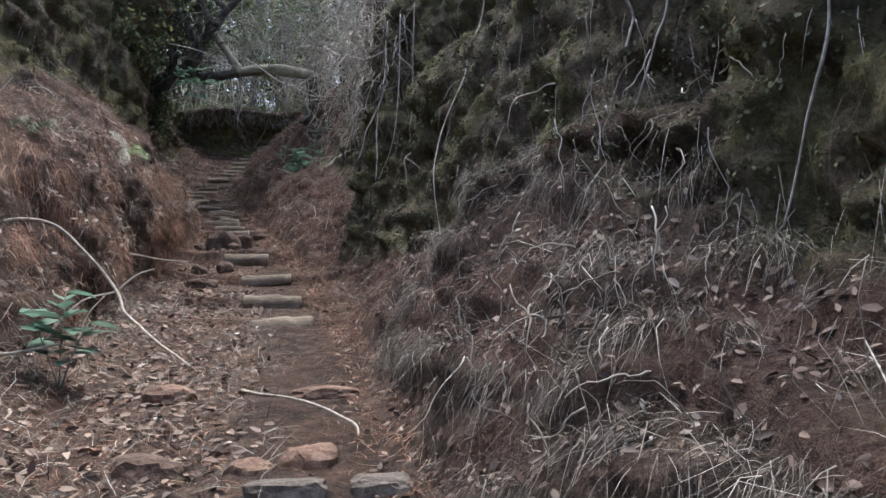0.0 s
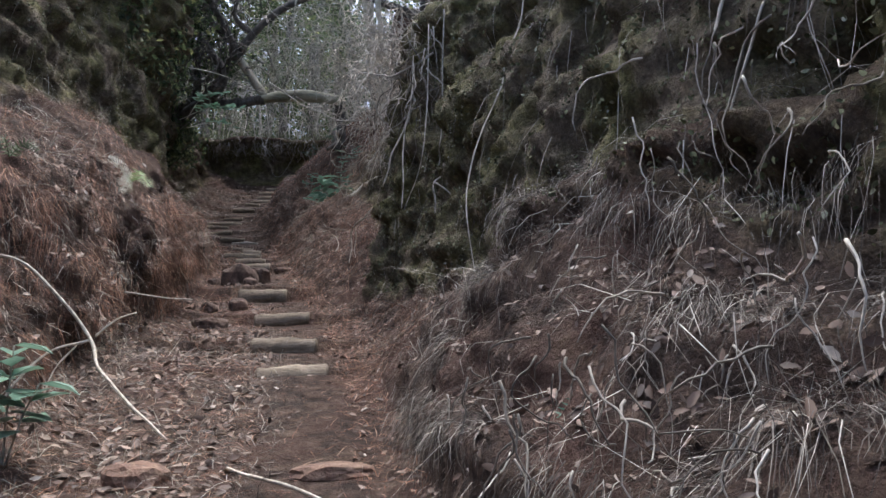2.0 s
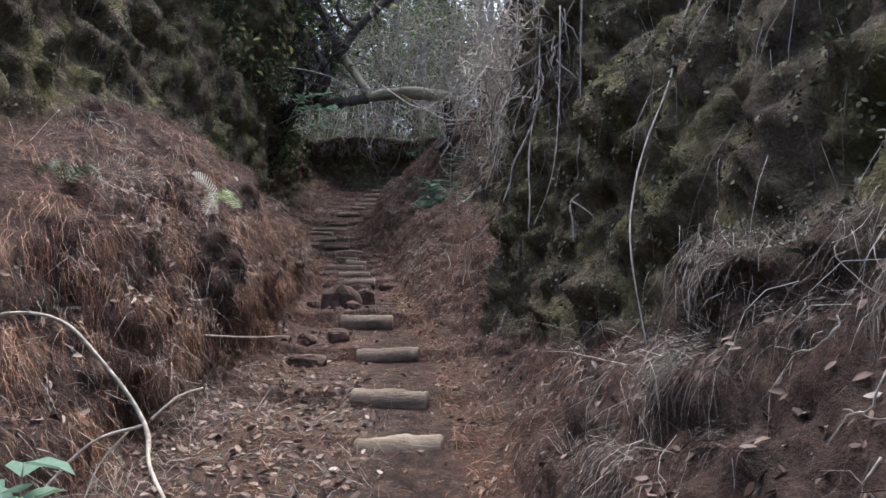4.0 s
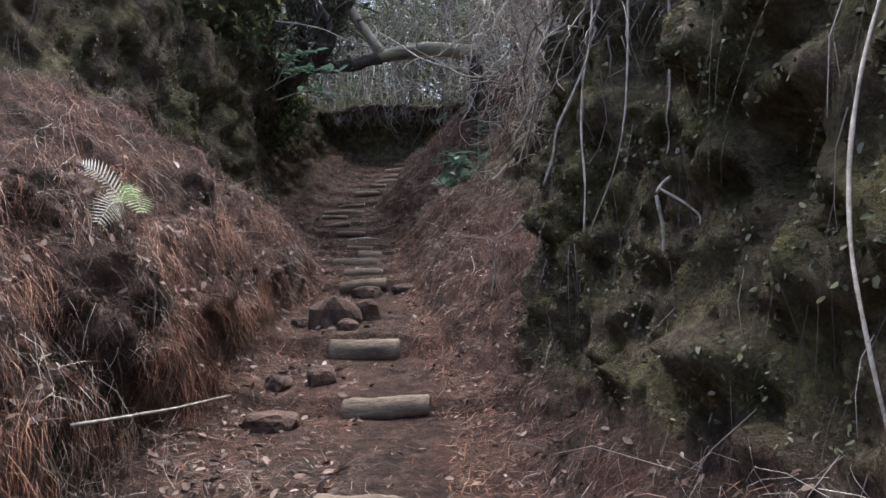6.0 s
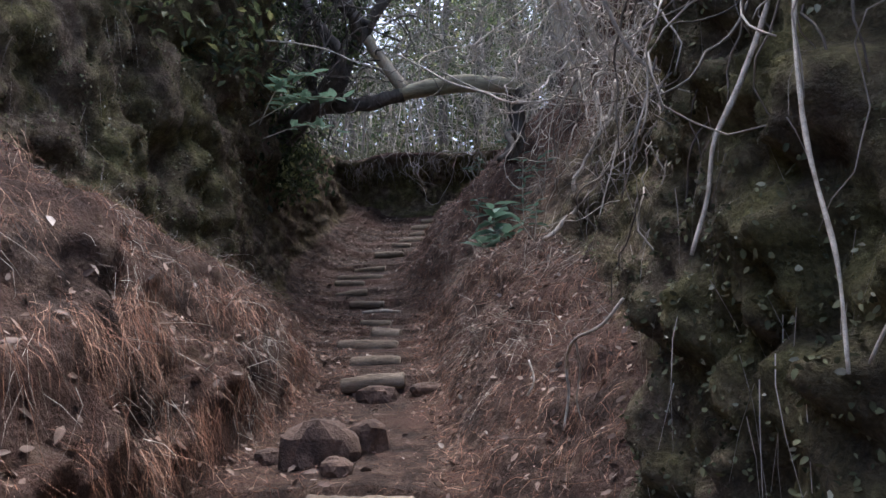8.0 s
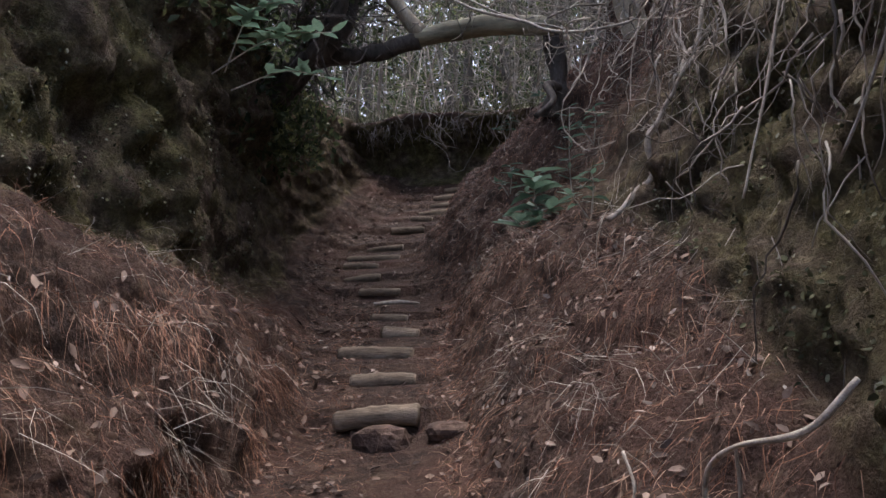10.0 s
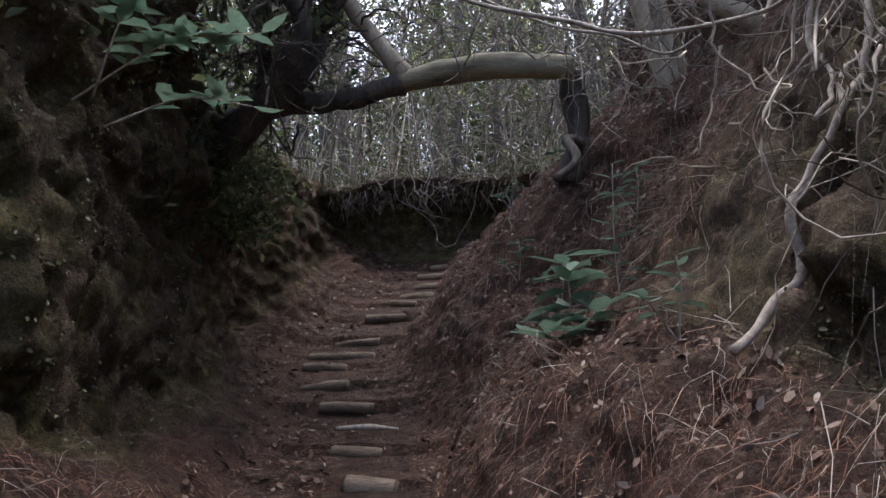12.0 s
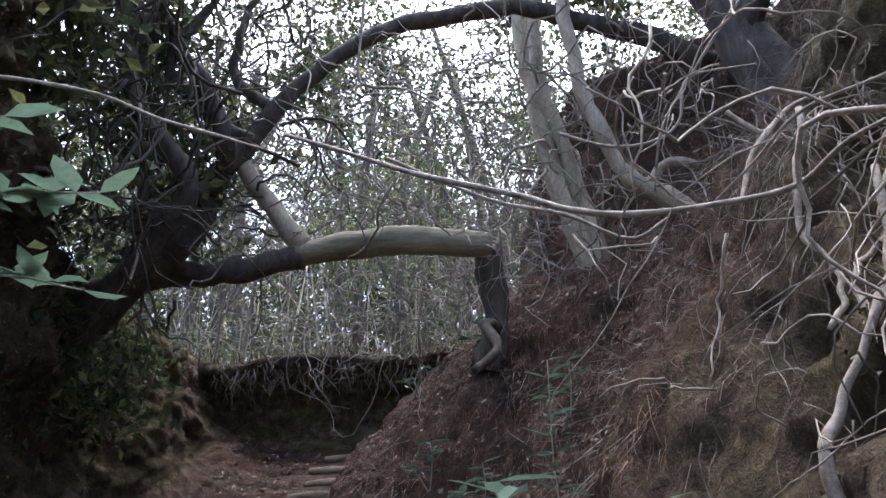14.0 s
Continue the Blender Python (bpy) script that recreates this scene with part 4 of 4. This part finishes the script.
tangle("hanging_roots", [((0.7, 6.2, 1.9), (1.7, 8.8, 3.4)), ((1.0, 5.0, 2.2), (1.6, 6.6, 3.4)), ((1.3, 4.0, 2.0), (1.7, 5.5, 3.0))], 330, (0.35, 1.1), (0.003, 0.008), rootlet, "curtain of pale hanging roots over the bank", "roots", 1.6, 3)
tangle("bramble", [((0.9, 6.8, 3.0), (1.7, 9.5, 4.2)), ((-0.3, 9.6, 4.0), (1.6, 11.5, 5.2))], 130, (0.4, 1.2), (0.0025, 0.006), vine_skin, "tangle of bare grey twigs over the ravine", "bramble", 0.1, 4)
tangle("hanging_roots", [((0.85, 8.4, 2.9), (1.6, 9.6, 4.3))], 110, (0.2, 0.6), (0.002, 0.0045), rootlet, "fine roots dangling from the eroded wall", "roots", 1.8, 5)
tangle("hanging_roots", [((1.9, -2.2, -0.6), (2.6, 0.4, 0.3)), ((1.5, -2.2, -1.0), (2.2, 0, -0.5))], 200, (0.15, 0.45), (0.002, 0.0045), rootlet, "pale roots and straw trailing over the bank", "roots", 1.4, 6)
tangle("hanging_roots", [((-4.2, 17.0, 5.2), (-1.0, 17.35, 5.5))], 260, (0.15, 0.5), (0.004, 0.009), rootlet, "roots and turf hanging over the dark face", "roots", 2.0, 8)


# ---- trees ----
def crown(parent, centres, per, spread_r, size, seed, mat=crown_leaf, label=""):
    g = np.random.default_rng(seed)
    c = np.repeat(np.array(centres), per, 0)
    P = c + g.normal(size=c.shape) * spread_r * np.array((1, 1, 0.6))
    ob = far_leaves("crown", P, size, mat, g, kind="")
    return held(ob, parent, label)


def tree(name, label, trunk, radii, limbs, mat, cloud, seed, per=26):
    """trunk: points; limbs: (points, radii); cloud: boxes in which leaf clumps stand."""
    base = new(name)
    tagged(base, label, "tree", "trees over the ravine")
    limb("trunk", trunk, radii, mat, base, n=44, seg=14, knots=0.3, wander=0.06)
    g = np.random.default_rng(seed)
    for pts, rr in limbs:
        limb("branch", pts, rr, mat, base, n=30, seg=9, knots=0.35, wander=0.07)
    ends = [np.array(l[0][-1]) for l in limbs] + [np.array(trunk[-1])]
    centres = []
    for lo, hi, count in cloud:
        c = np.array(lo) + g.random((count, 3)) * (np.array(hi) - np.array(lo))
        centres.append(c)
        v, f = [], []
        for p in c[::2]:
            e = ends[int(np.argmin([np.linalg.norm(p - q) for q in ends]))]
            m = (e + p) / 2 + g.normal(size=3) * 0.15
            tube(smooth_line([e, m, p], 9), [0.018, 0.004], 5, 0, 0, v, f)
        held(mesh_object("twig_spray", v, f, bark_dark), base)
    crown(base, np.vstack(centres), per * 2, 0.17, (0.08, 0.18), seed)
    return base


tree("tree", "dark many-stemmed tree arching over the ravine", [(-3.7, 12.5, 4.2), (-3.1, 12.4, 4.75), (-2.62, 12.3, 5.1), (-2.44, 12.3, 5.6), (-2.27, 12.3, 5.9), (-1.96, 12.3, 6.31), (-1.56, 12.3, 6.74), (-1.03, 12.3, 7.09), (-0.47, 12.3, 7.28), (0.31, 12.3, 7.26), (0.85, 12.3, 7.09), (1.37, 12.3, 6.89), (1.9, 12.2, 6.4)], [0.14, 0.1, 0.085, 0.075, 0.08, 0.1],
     [([(-3.5, 12.2, 4.3), (-2.75, 11.8, 4.75), (-2.37, 11.6, 5.26), (-2.8, 11.5, 5.92), (-2.94, 11.5, 6.51), (-2.75, 11.5, 7.0)], [0.1, 0.06]),
      ([(-2.3, 12.2, 5.7), (-2.29, 11.9, 5.97), (-2.57, 11.8, 6.53), (-2.98, 11.8, 7.44), (-3.4, 11.8, 8.56)], [0.09, 0.05]),
      ([(-2.04, 12.0, 5.84), (-2.5, 11.9, 6.11), (-2.73, 11.8, 6.54), (-2.44, 11.8, 7.12), (-2.3, 12, 7.9)], [0.06, 0.04]),
      ([(-1.96, 12.3, 6.31), (-2.3, 12.2, 6.7), (-2.2, 12.2, 7.4), (-1.9, 12.3, 8.2)], [0.06, 0.03]),
      ([(-3.3, 12.5, 4.5), (-3.1, 12.5, 5.6), (-3.5, 12.6, 6.8), (-3.6, 12.6, 8.0)], [0.1, 0.05]),
      ([(-2.9, 11.6, 6.3), (-3.13, 12.2, 7.4), (-2.71, 12.2, 8.17), (-2.43, 12.2, 8.92)], [0.06, 0.03])],
     bark_dark, [((-4.5, 10.6, 6.8), (-1.6, 13.5, 9.6), 55), ((-3.6, 11.5, 5.2), (-2.4, 13, 6.8), 26)], 21)

fallen = new("broken_tree")
tagged(fallen, "broken pale trunk lying across the ravine top", "tree")
limb("trunk", [(-3.6, 12.5, 4.75), (-3.1, 12.5, 4.85), (-2.27, 12.5, 4.9), (-1.69, 12.5, 4.97)], [0.13, 0.12, 0.1, 0.105], bark_dark, fallen, n=30, seg=14, wander=0.03)
limb("bare_end", [(-1.75, 12.5, 4.99), (-1.3, 12.53, 5.06), (-0.81, 12.56, 5.09), (-0.1, 12.6, 5.01)], [0.098, 0.125, 0.13, 0.11], bare_wood, fallen, "bare pale wood with broken end", n=24, seg=16, knots=0.15)
limb("branch", [(-1.7, 12.5, 5.05), (-1.98, 12.45, 5.45), (-2.3, 12.35, 5.93)], [0.095, 0.08], bark_pale, fallen, n=18, seg=12)
limb("stump", [(-0.2, 12.85, 4.0), (-0.1, 12.85, 4.4), (-0.1, 12.8, 4.75), (-0.14, 12.7, 5.02)], [0.17, 0.11, 0.12, 0.13], bark_dark, fallen, n=20, seg=12, wander=0.05)
limb("root", [(-0.1, 12.7, 4.3), (-0.2, 12.3, 4.2), (-0.12, 12.1, 3.95), (-0.3, 11.95, 3.75)], [0.06, 0.035], bark_dark, fallen, n=18)

tree("tree", "pale smooth twin trunk rising from the bank", [(0.95, 13.3, 4.4), (0.85, 13.2, 4.8), (0.61, 13.2, 5.79), (0.47, 13.2, 6.73), (0.41, 13.2, 7.87), (0.4, 13.2, 9.2), (0.5, 13.2, 10.5)], [0.12, 0.095, 0.09, 0.07],
     [([(0.95, 13.25, 4.5), (0.9, 13.2, 4.79), (0.85, 13.2, 5.41), (0.69, 13.2, 6.3), (0.52, 13.1, 7.01), (0.6, 13, 8.2), (0.9, 13, 9.3)], [0.1, 0.08, 0.06])],
     bark_pale, [((0.2, 12.2, 9.2), (2.2, 15.0, 11.2), 70)], 22)
tree("tree", "pale leaning trunk with exposed root foot", [(1.45, 12.2, 5.0), (1.26, 12.2, 5.16), (1.03, 12.2, 5.36), (0.86, 12.2, 5.93), (0.72, 12.2, 6.69), (0.7, 12.2, 7.92), (0.8, 12.2, 9.4)], [0.09, 0.075, 0.065, 0.05],
     [([(1.2, 12.2, 5.2), (1.35, 12.1, 5.4), (1.6, 12.1, 5.35)], [0.05, 0.03])], bark_pale, [((0.3, 11.4, 8.4), (2.6, 13.5, 10), 70)], 23)
tree("tree", "dark thick trunk leaning from the overhang", [(2.2, 11.3, 5.0), (1.98, 11.5, 5.9), (1.77, 11.5, 6.57), (1.6, 11.5, 7.1), (1.36, 11.5, 7.61), (1.02, 11.5, 8.26), (0.7, 11.5, 9.3)], [0.3, 0.18, 0.14, 0.13, 0.1],
     [([(1.7, 11.5, 6.8), (1.07, 12.0, 7.4), (0.64, 12.0, 8.2), (0.24, 12.0, 9.1)], [0.1, 0.07]), ([(1.9, 11.4, 6.1), (2.3, 11.2, 7.2), (2.6, 11, 8.4)], [0.12, 0.06])],
     bark_dark, [((0.9, 10.2, 8.4), (3.2, 12.5, 10.4), 70), ((2.4, 9.6, 7.0), (4.2, 11.5, 8.8), 50)], 24)
tree("tree", "slim dark tree on the wall's edge", [(-3.6, 10.2, 4.6), (-3.5, 10.2, 6.0), (-3.2, 10.3, 7.4), (-2.9, 10.4, 9.0)], [0.13, 0.1, 0.06],
     [([(-3.5, 10.2, 6.2), (-2.9, 10.0, 6.9), (-2.4, 9.9, 7.2)], [0.06, 0.03])], bark_dark, [((-4.6, 8.8, 5.4), (-2.6, 11.0, 8.8), 110), ((-4.6, 6.2, 5.8), (-2.2, 9.2, 8.2), 100)], 25)



def canopy(name, lo, hi, count, per, spread_r, size, seed, gaps, label, open_at=-0.1):
    """Leaf clumps of the crowns that meet over the ravine and of leaves added for shade, uneven and with light gaps
    (centre, radius).
    """
    g = np.random.default_rng(seed)
    c = np.array(lo) + g.random((count, 3)) * (np.array(hi) - np.array(lo))
    c = c[fbm(c, 1.6, 3) > open_at]
    for p, r in gaps:
        c = c[np.linalg.norm((c - p) * (1, 0.55, 1), axis=1) > r * (1 + 0.5 * fbm(c, 0.6, 2))]
    P = np.repeat(c, per, 0)
    P = P + g.normal(size=P.shape) * spread_r
    return far_leaves(name, P, size, crown_leaf, g, label, "foliage")


LIGHT_GAPS = [(np.array((-2.7, 15.0, 9.4)), 0.75), (np.array((-0.35, 15.4, 10.0)), 1.0), (np.array((-3.4, 14.6, 9.6)), 0.5), (np.array((-1.6, 15.0, 12.2)), 0.5), (np.array((0.9, 15.0, 10.6)), 0.4)]
canopy("canopy_and_shade_leaves", (-6.5, 14, 8.0), (4.5, 17.5, 15), 1450, 60, 0.2, (0.05, 0.12), 61, LIGHT_GAPS, "leaves of the crowns meeting over the ravine", -0.12)
# Two leaf masses added overhead to keep light off the west wall.
canopy("canopy_and_shade_leaves", (-6.2, 5.5, 5.3), (-3.1, 12.2, 8.4), 440, 46, 0.22, (0.07, 0.17), 62, [], "dense evergreen leaves added above the tall wall to shade it", -0.3)
canopy("canopy_and_shade_leaves", (-4.4, 5.5, 5.7), (-2.3, 10.5, 8.2), 260, 46, 0.22, (0.06, 0.15), 66, [], "dense evergreen leaves added leaning out over the tall wall as shade", -0.3)
# Added leaves that block sky light and darken the east bank.
canopy("canopy_and_shade_leaves", (1.5, 3.0, 6.0), (5.2, 11.0, 8.6), 420, 46, 0.22, (0.06, 0.15), 67, [], "evergreen leaves added above the rooted bank to shade it", -0.2)
# Leaves out of view, added to cut the light on the near east side.
canopy("canopy_and_shade_leaves", (2.0, -6.0, 4.0), (5.0, 4.5, 6.5), 520, 46, 0.22, (0.06, 0.15), 68, [], "unseen evergreen leaves added to shade the mossy wall", -0.2)
# Shrubs added on the edge to shade the wall face below.
canopy("hanging_shrub", (-4.3, 10.0, 3.7), (-3.35, 14.0, 5.4), 170, 46, 0.15, (0.06, 0.15), 65, [], "dark shrub growth added along the wall's edge to shade it", -0.3)
canopy("hanging_shrub", (-3.4, 7.0, 3.9), (-2.5, 9.8, 5.6), 140, 46, 0.15, (0.06, 0.15), 64, [], "dark shrub growth hanging over the wall's top", -0.3)
tangle("bramble", [((-2.8, 11.5, 5.2), (0.5, 15, 7.6)), ((-1.0, 11.6, 4.8), (1.2, 15, 6.8)), ((-5.5, 17.5, 5.6), (0.5, 20, 8.5))], 420, (0.8, 2.4), (0.005, 0.013), vine_skin, "tangle of bare grey branches under the crowns", "bramble", -0.05, 14, 5, 14)
tangle("bramble", [((0.6, 5.0, 2.6), (1.5, 6.3, 3.7)), ((0.9, 4.4, 2.7), (1.7, 5.6, 3.6)), ((0.3, 6.5, 2.6), (1.4, 9.2, 4.4))], 330, (0.4, 1.1), (0.002, 0.0065), root_skin, "bare pale twigs leaning out from the wall top", "bramble", 0.3, 15, 5, 12)

tangle("bare_branches", [((-3.2, 13.0, 4.9), (0.6, 17.0, 8.2)), ((-4.0, 12.5, 5.5), (-1.5, 15.0, 8.5))], 330, (0.9, 2.6), (0.004, 0.012), vine_skin, "grey bare twigs crossing behind the broken trunk", "branches", -0.05, 17, 5, 14)
tangle("bare_branches", [((-3.4, 10.6, 4.6), (-1.5, 12.6, 7.8)), ((-3.2, 10.4, 4.6), (-2.2, 12.5, 6.5))], 210, (0.7, 2.0), (0.005, 0.016), bark_dark, "dark bare branches crossing beside the wall", "branches", -0.1, 16, 5, 12)

# Thicket behind the head of the ravine.
g = np.random.default_rng(31)
v, f = [], []
for k in range(360):
    x, y = g.uniform(-9, 5.5), 17.8 + 11 * g.random() ** 1.3
    z = float(np.interp(y, face[:, 0], face[:, 1])) - 0.1
    h = g.uniform(1.2, 4.5)
    r = g.uniform(0.006, 0.02) * (2.2 if k % 9 == 0 else 1)
    a = np.array((x, y, z))
    b = a + np.array((g.normal() * 0.7, g.normal() * 0.5, h))
    tube(smooth_line([a, (a + b) / 2 + g.normal(size=3) * 0.12, b], 9), [r, r * 0.5], 5, 0, 0, v, f)
tagged(mesh_object("sapling_thicket", v, f, rootlet), "dense thicket of thin upright stems", "thicket", kind="stuff")
cl = np.stack([g.uniform(-10, 6, 1100), 18 + 10 * g.random(1100), np.zeros(1100)], 1)
cl[:, 2] = np.interp(cl[:, 1], face[:, 0], face[:, 1]) + 0.1 + 5.5 * g.random(1100) ** 1.2
P = np.repeat(cl, 60, 0)
P = P + g.normal(size=P.shape) * (0.24, 0.24, 0.17)
far_leaves("thicket_leaves", P, (0.04, 0.11), crown_leaf, g, "green leaves of the thicket behind the ravine", "foliage")
P = np.stack([g.uniform(-5, 0.5, 2600), 17.12 + 1.2 * g.random(2600) ** 2, np.zeros(2600)], 1)
P[:, 2] = np.interp(P[:, 1], face[5:, 0], face[5:, 1]) + 0.03
blades("turf", P, np.tile((0, -0.3, 0.95), (2600, 1)), (0.12, 0.4), (0.005, 0.012), moss_leaf, g, 0.1, 0.9, "rough grass along the turf edge", "grass")
# Far woods beyond the thicket.
cl = np.stack([g.uniform(-22, 18, 7000), g.uniform(27, 42, 7000), g.uniform(5, 21, 7000)], 1)
cl = cl[fbm(cl * (1, 0.3, 1), 2.4, 3) > -0.12 + 0.02 * (cl[:, 2] - 12)]
for p, r in ((np.array((-7.2, 30, 22)), 2.4), (np.array((-0.8, 32, 22.5)), 3.2), (np.array((-0.8, 32, 18.5)), 2.0)):
    cl = cl[np.linalg.norm((cl - p) * (1, 0.3, 1), axis=1) > r]
P = np.repeat(cl, 50, 0)
P = P + g.normal(size=P.shape) * (0.45, 0.45, 0.35)
far_leaves("far_woods", P, (0.14, 0.32), crown_leaf, g, "leafy woods standing beyond the ravine", "woods")
v, f = [], []
for k in range(46):
    p = np.array((g.uniform(-14, 10), g.uniform(22, 34), 5.5))
    tube(smooth_line([p, p + np.array((g.normal() * 0.4, g.normal() * 0.4, 5)), p + np.array((g.normal(), g.normal(), 10))], 9), [0.16, 0.06], 7, 0, 0, v, f)
tagged(mesh_object("far_trunks", v, f, bark_dark), "dark trunks of the woods beyond the ravine", "woods", kind="stuff")
